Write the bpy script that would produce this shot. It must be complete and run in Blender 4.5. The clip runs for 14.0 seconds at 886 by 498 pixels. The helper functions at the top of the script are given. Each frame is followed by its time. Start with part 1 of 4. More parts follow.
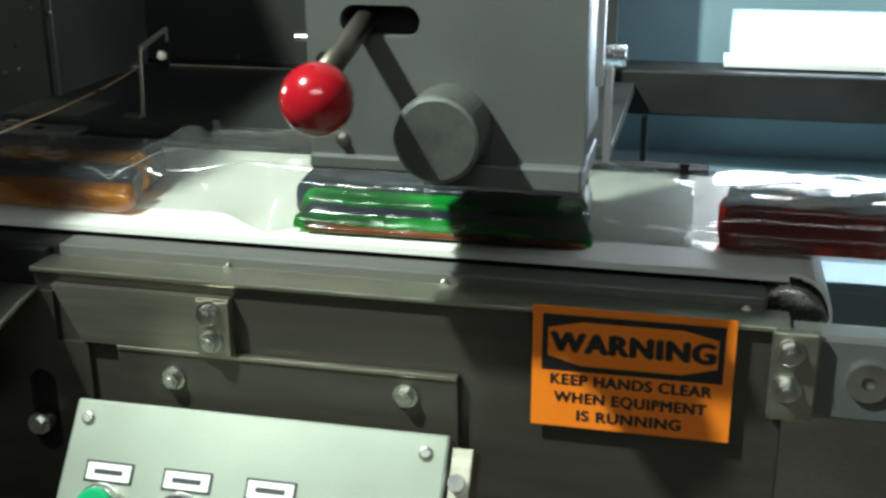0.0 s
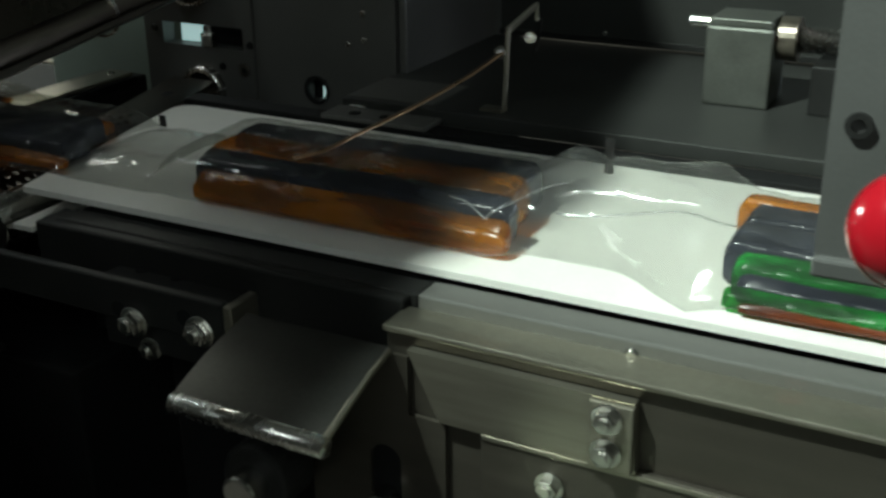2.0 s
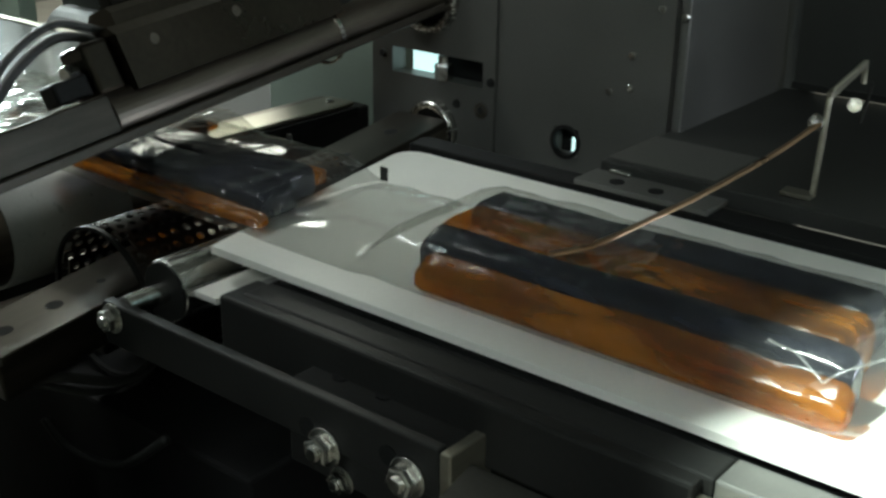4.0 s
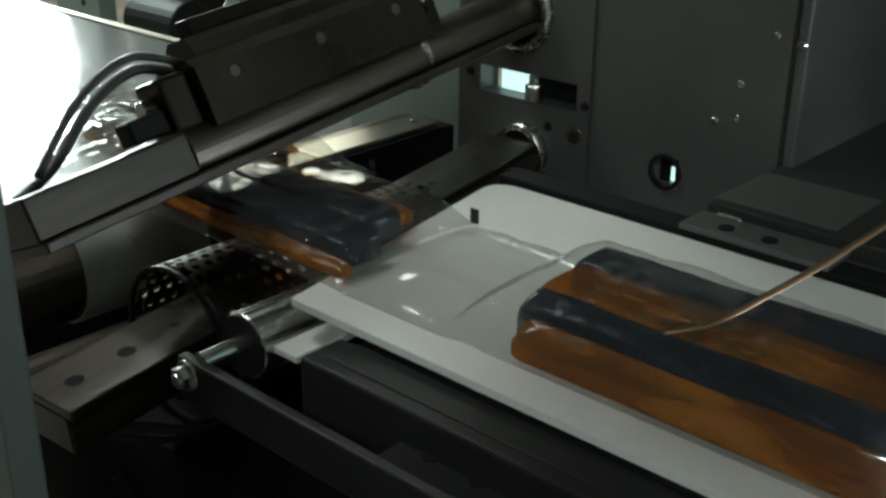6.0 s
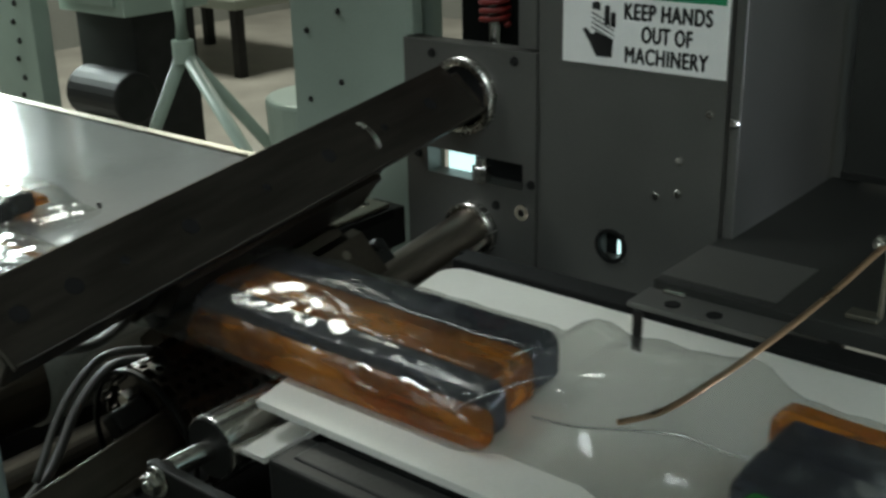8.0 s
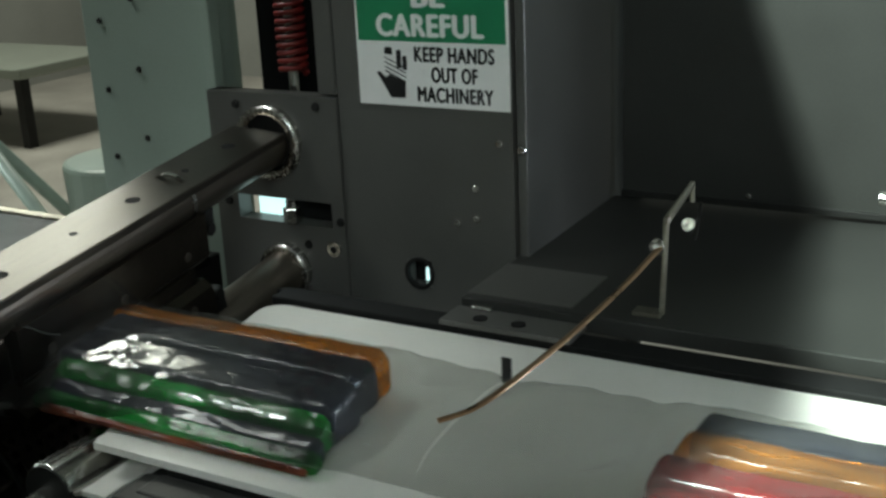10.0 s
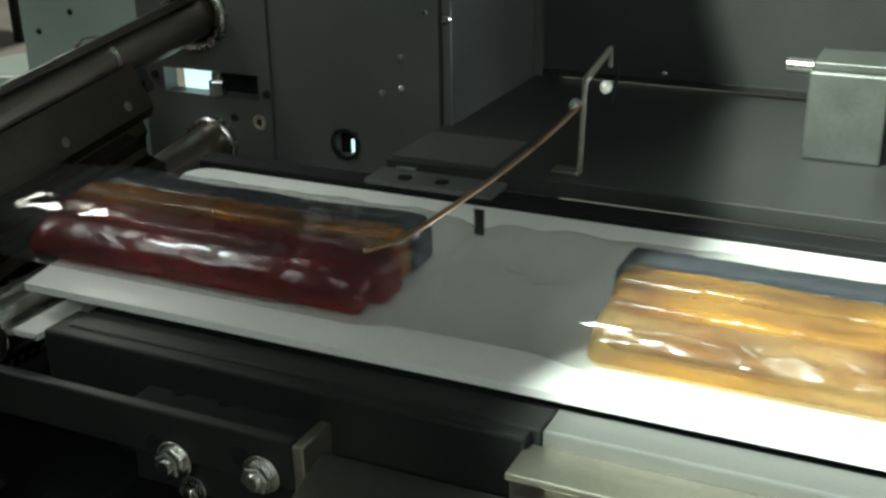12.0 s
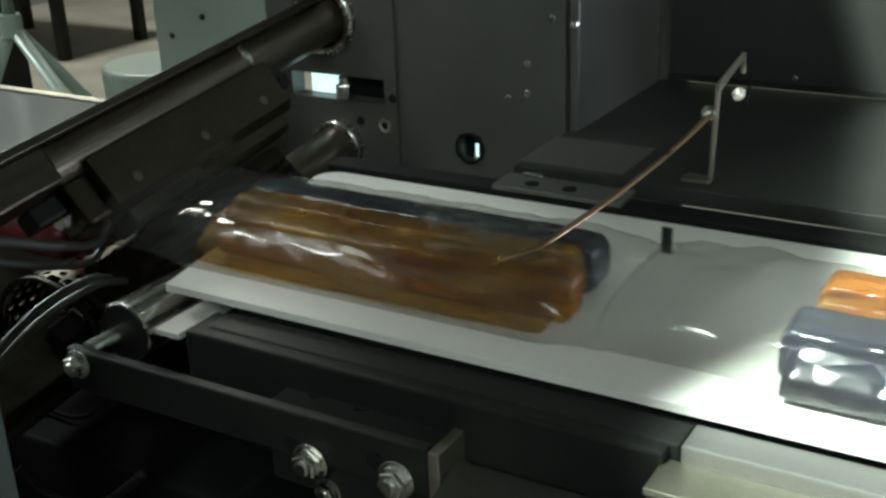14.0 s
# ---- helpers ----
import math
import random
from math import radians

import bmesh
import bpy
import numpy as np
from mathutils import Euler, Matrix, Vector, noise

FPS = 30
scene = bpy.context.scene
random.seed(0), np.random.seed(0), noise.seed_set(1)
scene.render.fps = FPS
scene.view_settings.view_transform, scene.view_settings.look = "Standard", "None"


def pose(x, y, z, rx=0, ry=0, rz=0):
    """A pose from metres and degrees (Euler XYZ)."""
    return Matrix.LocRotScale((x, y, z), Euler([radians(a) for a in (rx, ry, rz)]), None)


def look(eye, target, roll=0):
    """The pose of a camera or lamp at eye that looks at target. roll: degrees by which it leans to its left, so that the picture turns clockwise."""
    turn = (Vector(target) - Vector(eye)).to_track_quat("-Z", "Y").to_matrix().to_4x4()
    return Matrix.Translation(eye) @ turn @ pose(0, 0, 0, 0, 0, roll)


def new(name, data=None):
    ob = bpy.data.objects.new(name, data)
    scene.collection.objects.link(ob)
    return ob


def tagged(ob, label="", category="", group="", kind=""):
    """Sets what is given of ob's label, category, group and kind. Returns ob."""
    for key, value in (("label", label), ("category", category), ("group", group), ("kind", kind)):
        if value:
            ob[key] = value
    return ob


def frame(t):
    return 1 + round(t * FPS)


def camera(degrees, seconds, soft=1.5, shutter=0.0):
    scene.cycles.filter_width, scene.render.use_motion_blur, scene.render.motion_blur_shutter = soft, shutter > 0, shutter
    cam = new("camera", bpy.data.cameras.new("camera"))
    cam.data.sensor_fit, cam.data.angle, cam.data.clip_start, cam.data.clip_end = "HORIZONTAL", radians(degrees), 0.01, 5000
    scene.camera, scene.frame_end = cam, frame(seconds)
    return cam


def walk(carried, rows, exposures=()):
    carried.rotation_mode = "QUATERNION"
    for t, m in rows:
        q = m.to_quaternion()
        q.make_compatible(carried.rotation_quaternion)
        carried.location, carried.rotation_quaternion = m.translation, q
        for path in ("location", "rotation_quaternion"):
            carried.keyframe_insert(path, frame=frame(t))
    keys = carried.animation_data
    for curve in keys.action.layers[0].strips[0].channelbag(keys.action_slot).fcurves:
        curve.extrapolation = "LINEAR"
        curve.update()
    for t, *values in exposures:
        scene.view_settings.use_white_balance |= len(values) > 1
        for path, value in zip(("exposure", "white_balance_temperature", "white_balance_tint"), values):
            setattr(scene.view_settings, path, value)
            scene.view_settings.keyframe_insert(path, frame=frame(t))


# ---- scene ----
cam = camera(42.6, 14.0, soft=2.8, shutter=0.3)
PATH = [
    (0, (0.091, 0.068, 1.321), (-0.336, 1.907, 0.66), -0.3),
    (0.5, (0.027, 0.078, 1.32), (-0.342, 1.929, 0.658), 0.3),
    (1, (-0.01, 0.128, 1.322), (-0.518, 1.927, 0.61), -0.5),
    (1.5, (-0.031, 0.19, 1.328), (-0.777, 1.906, 0.62), 0.1),
    (2, (-0.053, 0.231, 1.331), (-0.919, 1.862, 0.564), -0.7),
    (2.5, (-0.11, 0.272, 1.33), (-1.047, 1.867, 0.569), -0.9),
    (3, (-0.142, 0.301, 1.325), (-1.117, 1.863, 0.543), -2.2),
    (3.5, (-0.161, 0.336, 1.312), (-1.261, 1.835, 0.574), 0.2),
    (6, (-0.228, 0.4, 1.334), (-1.469, 1.76, 0.553), 0.5),
    (6.5, (-0.22, 0.392, 1.344), (-1.473, 1.763, 0.602), 0.0),
    (7, (-0.231, 0.387, 1.362), (-1.465, 1.778, 0.626), -0.6),
    (7.5, (-0.225, 0.388, 1.362), (-1.458, 1.791, 0.647), -1.0),
    (8, (-0.223, 0.391, 1.365), (-1.42, 1.831, 0.662), -1.3),
    (8.5, (-0.21, 0.383, 1.368), (-1.303, 1.916, 0.694), -1.5),
    (11, (-0.181, 0.333, 1.366), (-1.054, 2.015, 0.726), -2.1),
    (11.5, (-0.168, 0.326, 1.343), (-0.984, 2.019, 0.662), -1.3),
    (12, (-0.182, 0.315, 1.33), (-0.982, 1.989, 0.583), -1.0),
    (12.5, (-0.182, 0.314, 1.328), (-1.04, 1.958, 0.578), -1.6),
    (13, (-0.195, 0.306, 1.334), (-1.126, 1.909, 0.584), -2.0),
    (13.5, (-0.199, 0.305, 1.336), (-1.159, 1.888, 0.582), -1.7),
    (14, (-0.196, 0.308, 1.337), (-1.156, 1.896, 0.589), -2.2),
]
EXPOSE = [(0, -0.2), (0.5, -0.5), (1.0, -0.45), (2.0, -0.6), (2.5, -0.4), (3.0, 0.33), (3.7, 0.76), (6.0, 0.62), (8.5, 0.88), (11.0, 0.75), (14.0, 0.85)]
walk(cam, [(t, look(eye, target, roll)) for t, eye, target, roll in PATH], EXPOSE)

# ---- world and light ----
world = bpy.data.worlds.new("hall")
scene.world = world
world.use_nodes = True
world.node_tree.nodes["Background"].inputs[0].default_value = (0.80, 1.0, 0.90, 1)
world.node_tree.nodes["Background"].inputs[1].default_value = 0.006


def area_lamp(name, at, target, sx, sy, watts, colour):
    data = bpy.data.lights.new(name, "AREA")
    data.shape, data.size, data.size_y, data.energy, data.color = "RECTANGLE", sx, sy, watts, colour
    ob = new(name, data)
    ob.matrix_world = look(at, target)
    return ob


# work lamp high over the infeed, in front of the machine
area_lamp("work_lamp_light", (-0.66, 0.14, 2.20), (-0.20, 0.85, 1.07), 0.05, 0.05, 60.0, (0.84, 1.0, 0.91))
# unseen light beyond the outfeed, placed where the table top mirrors it
area_lamp("outfeed_glare_light", (-4.5, 2.35, 1.75), (-1.0, 1.0, 1.0), 0.9, 0.6, 70.0, (0.85, 1.0, 0.96))
# unseen lamp added high on the left to brighten the belt's cutter end
area_lamp("high_left_fill", (-1.93, 0.50, 3.2), (-0.7, 0.9, 1.0), 0.45, 0.45, 13.0, (0.92, 1.0, 0.97))
# lamp added only to lift the floor beyond the machine
area_lamp("far_floor_fill", (-5.0, 4.2, 3.9), (-5.0, 4.2, 0.0), 1.2, 1.2, 90.0, (0.95, 1.0, 0.88))
# red beam of the film-mark sensor under the lever housing
beam = bpy.data.lights.new("sensor_beam", "SPOT")
beam.energy, beam.color, beam.spot_size, beam.spot_blend, beam.shadow_soft_size = 0.35, (1.0, 0.05, 0.03), 0.12, 0.6, 0.002
new("sensor_beam", beam).matrix_world = look((-0.118, 0.648, 1.150), (-0.128, 0.712, 1.062))
# fluorescent inside the infeed guard
area_lamp("infeed_light", (0.25, 1.24, 1.20), (0.15, 0.9, 1.05), 0.35, 0.03, 1.5, (0.82, 0.88, 1.0))
# fill lamp added on the operator's side to lift plates and belt
area_lamp("operator_side_fill", (0.5, -1.3, 2.6), (-0.4, 0.8, 1.0), 1.3, 0.5, 14.0, (0.87, 1.0, 0.99))


# ---- materials ----
def mat(name, col, rough=0.5, metal=0.0, var=0.25, scale=30.0, bump=0.08, fine=400.0, stretch=(1, 1, 1), coat=0.0, dirt=0.0):
    m = bpy.data.materials.new(name)
    m.use_nodes = True
    nt = m.node_tree
    n, l = nt.nodes, nt.links
    b = n["Principled BSDF"]
    b.inputs["Metallic"].default_value = metal
    b.inputs["Coat Weight"].default_value = coat
    tc = n.new("ShaderNodeTexCoord")
    mp = n.new("ShaderNodeMapping")
    mp.inputs["Scale"].default_value = stretch
    l.new(tc.outputs["Object"], mp.inputs[0])
    big = n.new("ShaderNodeTexNoise")
    big.inputs["Scale"].default_value = scale
    big.inputs["Detail"].default_value = 6
    l.new(mp.outputs[0], big.inputs[0])
    small = n.new("ShaderNodeTexNoise")
    small.inputs["Scale"].default_value = fine
    small.inputs["Detail"].default_value = 3
    l.new(mp.outputs[0], small.inputs[0])
    add = n.new("ShaderNodeMath")
    add.operation = "MULTIPLY_ADD"
    add.inputs[1].default_value = 0.35
    l.new(small.outputs[0], add.inputs[0])
    l.new(big.outputs[0], add.inputs[2])
    ramp = n.new("ShaderNodeValToRGB")
    ramp.color_ramp.elements[0].position, ramp.color_ramp.elements[1].position = 0.40, 0.95
    ramp.color_ramp.elements[0].color = (*[c * (1 - var) for c in col], 1)
    ramp.color_ramp.elements[1].color = (*[min(1, c * (1 + var)) for c in col], 1)
    l.new(add.outputs[0], ramp.inputs[0])
    out = ramp.outputs[0]
    if dirt:
        sp = n.new("ShaderNodeTexNoise")
        sp.inputs["Scale"].default_value = 140
        sp.inputs["Detail"].default_value = 2
        l.new(tc.outputs["Object"], sp.inputs[0])
        r2 = n.new("ShaderNodeValToRGB")
        r2.color_ramp.elements[0].position, r2.color_ramp.elements[1].position = 0.66, 0.72
        r2.color_ramp.elements[0].color, r2.color_ramp.elements[1].color = (0, 0, 0, 1), (dirt, dirt, dirt, 1)
        l.new(sp.outputs[0], r2.inputs[0])
        mx = n.new("ShaderNodeMix")
        mx.data_type = "RGBA"
        l.new(r2.outputs[0], mx.inputs[0])
        l.new(out, mx.inputs[6])
        mx.inputs[7].default_value = (0.05, 0.045, 0.04, 1)
        out = mx.outputs[2]
    l.new(out, b.inputs["Base Color"])
    rr = n.new("ShaderNodeMapRange")
    rr.inputs[3].default_value, rr.inputs[4].default_value = max(0.02, rough * 0.7), min(1, rough * 1.3)
    l.new(big.outputs[0], rr.inputs[0])
    l.new(rr.outputs[0], b.inputs["Roughness"])
    bp = n.new("ShaderNodeBump")
    bp.inputs["Strength"].default_value = bump
    bp.inputs["Distance"].default_value = 0.002
    l.new(small.outputs[0], bp.inputs["Height"])
    l.new(bp.outputs[0], b.inputs["Normal"])
    return m


def crinkle(nt, coords, scale, strength, distance, warp=0.35):
    """Creased-foil relief: flat facets of uneven size meeting in sharp ridges, over a soft swell."""
    n, l = nt.nodes, nt.links
    wob = n.new("ShaderNodeTexNoise")
    wob.inputs["Scale"].default_value, wob.inputs["Detail"].default_value = scale * 0.6, 2
    l.new(coords, wob.inputs[0])
    mixed = n.new("ShaderNodeVectorMath")
    mixed.operation = "MULTIPLY_ADD"
    mixed.inputs[1].default_value = (warp / scale,) * 3
    l.new(wob.outputs["Color"], mixed.inputs[0])
    l.new(coords, mixed.inputs[2])
    cells = n.new("ShaderNodeTexVoronoi")
    cells.feature = "DISTANCE_TO_EDGE"
    cells.inputs["Scale"].default_value = scale
    l.new(mixed.outputs[0], cells.inputs["Vector"])
    total = n.new("ShaderNodeMath")
    total.operation = "MULTIPLY_ADD"
    total.inputs[1].default_value = 1.6
    l.new(wob.outputs[0], total.inputs[0])
    l.new(cells.outputs["Distance"], total.inputs[2])
    bp = n.new("ShaderNodeBump")
    bp.inputs["Strength"].default_value, bp.inputs["Distance"].default_value = strength, distance
    l.new(total.outputs[0], bp.inputs["Height"])
    return bp.outputs[0]


def film_mat(name, tint, gloss=0.06, wrinkle=0.9, scale=22.0, haze=0.12, base=0.06):
    """Clear wrapping film: sees through, mirrors at a slant, slightly milky."""
    m = bpy.data.materials.new(name)
    m.use_nodes = True
    nt = m.node_tree
    n, l = nt.nodes, nt.links
    n.remove(n["Principled BSDF"])
    out = n["Material Output"]
    tc = n.new("ShaderNodeTexCoord")
    mp = n.new("ShaderNodeMapping")
    mp.inputs["Scale"].default_value = (0.55, 1.3, 1.3)
    l.new(tc.outputs["Object"], mp.inputs[0])
    normal = crinkle(nt, mp.outputs[0], scale, wrinkle, 0.004)
    tr = n.new("ShaderNodeBsdfTransparent")
    tr.inputs[0].default_value = (*tint, 1)
    gl = n.new("ShaderNodeBsdfGlossy")
    gl.inputs["Roughness"].default_value = gloss
    l.new(normal, gl.inputs["Normal"])
    df = n.new("ShaderNodeBsdfDiffuse")
    df.inputs[0].default_value = (0.75, 0.77, 0.76, 1)
    lw = n.new("ShaderNodeLayerWeight")
    lw.inputs[0].default_value = 0.5
    l.new(normal, lw.inputs["Normal"])
    pw = n.new("ShaderNodeMath")
    pw.operation, pw.inputs[1].default_value = "POWER", 5.0
    l.new(lw.outputs["Facing"], pw.inputs[0])
    fr = n.new("ShaderNodeMath")
    fr.operation, fr.inputs[1].default_value, fr.inputs[2].default_value = "MULTIPLY_ADD", 0.6, base
    l.new(pw.outputs[0], fr.inputs[0])
    m1 = n.new("ShaderNodeMixShader")
    m1.inputs[0].default_value = haze
    l.new(tr.outputs[0], m1.inputs[1])
    l.new(df.outputs[0], m1.inputs[2])
    m2 = n.new("ShaderNodeMixShader")
    l.new(fr.outputs[0], m2.inputs[0])
    l.new(m1.outputs[0], m2.inputs[1])
    l.new(gl.outputs[0], m2.inputs[2])
    l.new(m2.outputs[0], out.inputs[0])
    return m


def glow(name, col, strength):
    m = bpy.data.materials.new(name)
    m.use_nodes = True
    n = m.node_tree.nodes
    n["Principled BSDF"].inputs["Emission Color"].default_value = (*col, 1)
    n["Principled BSDF"].inputs["Emission Strength"].default_value = strength
    n["Principled BSDF"].inputs["Base Color"].default_value = (*col, 1)
    return m


GREY = mat("grey_machine_paint", (0.125, 0.124, 0.115), 0.42, 0.40, 0.18, 9, 0.05, 600)
CAST = mat("dull_ground_steel", (0.13, 0.135, 0.12), 0.45, 0.7, 0.25, 30, 0.1, 300)
FRONT = mat("warm_dull_stainless", (0.076, 0.068, 0.055), 0.38, 0.6, 0.2, 10, 0.06, 500, (1, 1, 8))
BED = mat("dark_grey_bed_paint", (0.044, 0.045, 0.042), 0.42, 0.3, 0.22, 9, 0.05, 600)
TRAY = mat("dark_sheet_steel", (0.12, 0.118, 0.108), 0.36, 0.9, 0.25, 14, 0.05, 400)
GREYGEAR = mat("grey_cast_paint", (0.085, 0.086, 0.082), 0.45, 0.15, 0.12, 14, 0.06, 500)
DARK = mat("blackened_steel", (0.022, 0.022, 0.021), 0.5, 0.3, 0.3, 20, 0.06)
OILY = mat("oily_dark_steel", (0.014, 0.011, 0.008), 0.42, 0.2, 0.65, 18, 0.12)
BARSTEEL = mat("dull_drilled_steel", (0.092, 0.082, 0.069), 0.36, 0.92, 0.25, 18, 0.06, 350, (9, 1, 9))
JAW = mat("worn_jaw_steel", (0.060, 0.050, 0.039), 0.29, 0.9, 0.35, 14, 0.08, 260)
# near-black, mostly for the shade inside openings and below the machine
BLACK = mat("void_black", (0.008, 0.008, 0.008), 0.8, 0.0, 0.3, 20, 0.03)
STEEL = mat("brushed_stainless", (0.34, 0.32, 0.26), 0.34, 0.9, 0.18, 12, 0.10, 300, (1, 1, 14))
CHROME = mat("polished_steel", (0.60, 0.585, 0.55), 0.26, 1.0, 0.15, 25, 0.03, 300, (12, 1, 12))
SHAFT = mat("worn_turned_steel", (0.19, 0.165, 0.135), 0.34, 0.92, 0.25, 18, 0.06, 350, (9, 1, 9))
ZINC = mat("zinc_plated_bolt", (0.62, 0.61, 0.57), 0.24, 1.0, 0.2, 90, 0.08)
GREEN = mat("pale_green_enamel", (0.30, 0.37, 0.315), 0.4, 0.0, 0.12, 8, 0.04)
POST = mat("grey_green_enamel", (0.055, 0.070, 0.064), 0.4, 0.0, 0.12, 8, 0.04)
BELT = mat("white_belt_plastic", (0.72, 0.71, 0.66), 0.42, 0.0, 0.08, 10, 0.05, 500)
WRAP = mat("worn_grey_white_belt", (0.52, 0.52, 0.49), 0.5, 0.0, 0.15, 14, 0.05, 500, dirt=0.3)
WHITE = mat("white_sign_enamel", (0.80, 0.80, 0.78), 0.35, 0.0, 0.05, 12, 0.02)
SIGNGREEN = mat("green_sign_enamel", (0.02, 0.22, 0.10), 0.35, 0.0, 0.08, 12, 0.02)
ORANGE = mat("orange_sign_vinyl", (0.85, 0.20, 0.012), 0.4, 0.0, 0.07, 15, 0.02)
INK = mat("black_print", (0.012, 0.012, 0.012), 0.45, 0.0, 0.2, 30, 0.02)
RED = mat("red_phenolic", (0.30, 0.006, 0.012), 0.16, 0.0, 0.12, 20, 0.02, coat=0.6)
REDSPRING = mat("red_painted_spring", (0.15, 0.012, 0.010), 0.4, 0.0, 0.2, 40, 0.03)
TABLE = mat("glossy_grey_table", (0.30, 0.30, 0.31), 0.13, 0.5, 0.08, 5, 0.03, 200)
ALU = mat("pale_anodised_panel", (0.27, 0.29, 0.245), 0.34, 0.45, 0.1, 9, 0.05, 700)
BRASS = mat("brown_spring_strip", (0.32, 0.20, 0.115), 0.3, 0.8, 0.25, 30, 0.03)
FLOOR = mat("worn_concrete", (0.27, 0.25, 0.22), 0.6, 0.0, 0.3, 3, 0.1, 60, dirt=0.2)
WALL = mat("dull_hall_paint", (0.22, 0.22, 0.20), 0.7, 0.0, 0.15, 2, 0.04, 60)
RUBBER = mat("grey_cable_sheath", (0.075, 0.075, 0.072), 0.5, 0.0, 0.2, 40, 0.04)
BLUE = mat("pale_blue_guard", (0.28, 0.40, 0.46), 0.4, 0.2, 0.1, 8, 0.04)
GREENLENS = mat("green_button_lens", (0.01, 0.30, 0.12), 0.15, 0.0, 0.1, 30, 0.02, coat=0.5)
FILM = film_mat("clear_wrapping_film", (0.84, 0.845, 0.825), 0.075, 0.22, 40, 0.022, 0.042)
FOLD = film_mat("folded_wrapping_film", (0.90, 0.905, 0.90), 0.14, 0.2, 60, 0.10, 0.22)
PRINT = mat("black_film_print", (0.015, 0.015, 0.015), 0.3, 0.0, 0.2, 40, 0.02)
TUBE = glow("fluorescent_tube", (0.66, 0.88, 1.0), 20.0)
# emission that stands in for brightness behind the slot and bore
GAPGLOW = glow("glowing_gap_sheet", (0.62, 0.92, 0.90), 0.75)

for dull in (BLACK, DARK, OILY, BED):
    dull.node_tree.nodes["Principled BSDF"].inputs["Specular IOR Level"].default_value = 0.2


def liquid(name, col, cover, tint, low=0.5, high=1.5):
    """Tinted jelly in a clear sachet: partly see-through, glossy, with soft cloudy patches."""
    m = bpy.data.materials.new(name)
    m.use_nodes = True
    nt = m.node_tree
    n, l = nt.nodes, nt.links
    b = n["Principled BSDF"]
    b.inputs["Roughness"].default_value = 0.21
    b.inputs["Coat Weight"].default_value = 0.15
    tc = n.new("ShaderNodeTexCoord")
    mp = n.new("ShaderNodeMapping")
    mp.inputs["Scale"].default_value = (0.7, 1.2, 1.2)
    l.new(tc.outputs["Object"], mp.inputs[0])
    cloud = n.new("ShaderNodeTexNoise")
    cloud.inputs["Scale"].default_value, cloud.inputs["Detail"].default_value = 55, 5
    along = n.new("ShaderNodeMapping")
    along.inputs["Scale"].default_value = (0.3, 1.3, 1.3)
    l.new(tc.outputs["Object"], along.inputs[0])
    l.new(along.outputs[0], cloud.inputs[0])
    ramp = n.new("ShaderNodeValToRGB")
    ramp.color_ramp.elements[0].position, ramp.color_ramp.elements[1].position = 0.28, 0.74
    ramp.color_ramp.elements[0].color = (*[c * low for c in col], 1)
    ramp.color_ramp.elements[1].color = (*[min(1, c * high) for c in col], 1)
    l.new(cloud.outputs[0], ramp.inputs[0])
    l.new(ramp.outputs[0], b.inputs["Base Color"])
    l.new(crinkle(nt, mp.outputs[0], 50, 0.32, 0.006), b.inputs["Normal"])
    rg = n.new("ShaderNodeMapRange")
    rg.inputs[1].default_value, rg.inputs[2].default_value = 0.35, 0.65
    rg.inputs[3].default_value, rg.inputs[4].default_value = max(0, cover - 0.22), min(1, cover + 0.18)
    l.new(cloud.outputs[0], rg.inputs[0])
    tr = n.new("ShaderNodeBsdfTransparent")
    tr.inputs[0].default_value = (*tint, 1)
    mx = n.new("ShaderNodeMixShader")
    l.new(rg.outputs[0], mx.inputs[0])
    l.new(tr.outputs[0], mx.inputs[1])
    l.new(b.outputs[0], mx.inputs[2])
    l.new(mx.outputs[0], n["Material Output"].inputs[0])
    return m


AMBER = liquid("amber_jelly", (0.36, 0.125, 0.005), 0.45, (0.84, 0.46, 0.05))
YELLOW = liquid("golden_jelly", (0.33, 0.165, 0.008), 0.40, (0.90, 0.58, 0.10))
NAVY = liquid("dark_navy_jelly", (0.014, 0.016, 0.026), 0.88, (0.14, 0.16, 0.22))
LEAF = liquid("green_jelly", (0.003, 0.15, 0.018), 0.40, (0.03, 0.55, 0.11), 0.1, 2.4)
PALE = liquid("pale_gold_jelly", (0.26, 0.17, 0.06), 0.25, (0.90, 0.74, 0.42))
CRIMSON = liquid("crimson_jelly", (0.15, 0.006, 0.006), 0.50, (0.68, 0.05, 0.03))
RUST = liquid("rust_jelly", (0.12, 0.03, 0.012), 0.7, (0.4, 0.14, 0.06))


# ---- mesh helpers ----
def mesh_ob(name, bm, material, parent=None, smooth=False):
    me = bpy.data.meshes.new(name)
    bm.to_mesh(me)
    bm.free()
    for p in me.polygons:
        p.use_smooth = smooth
    me.materials.append(material)
    ob = new(name, me)
    if parent is not None:
        ob.parent = parent
    return ob


def part(name, bm, material, parent, label="", smooth=False):
    ob = mesh_ob(name, bm, material, parent, smooth)
    return tagged(ob, label) if label else ob


def thing(name, label, category, m=None, group="", kind=""):
    ob = new(name)
    ob.empty_display_size = 0.02
    if m is not None:
        ob.matrix_world = m
    return tagged(ob, label, category, group, kind)


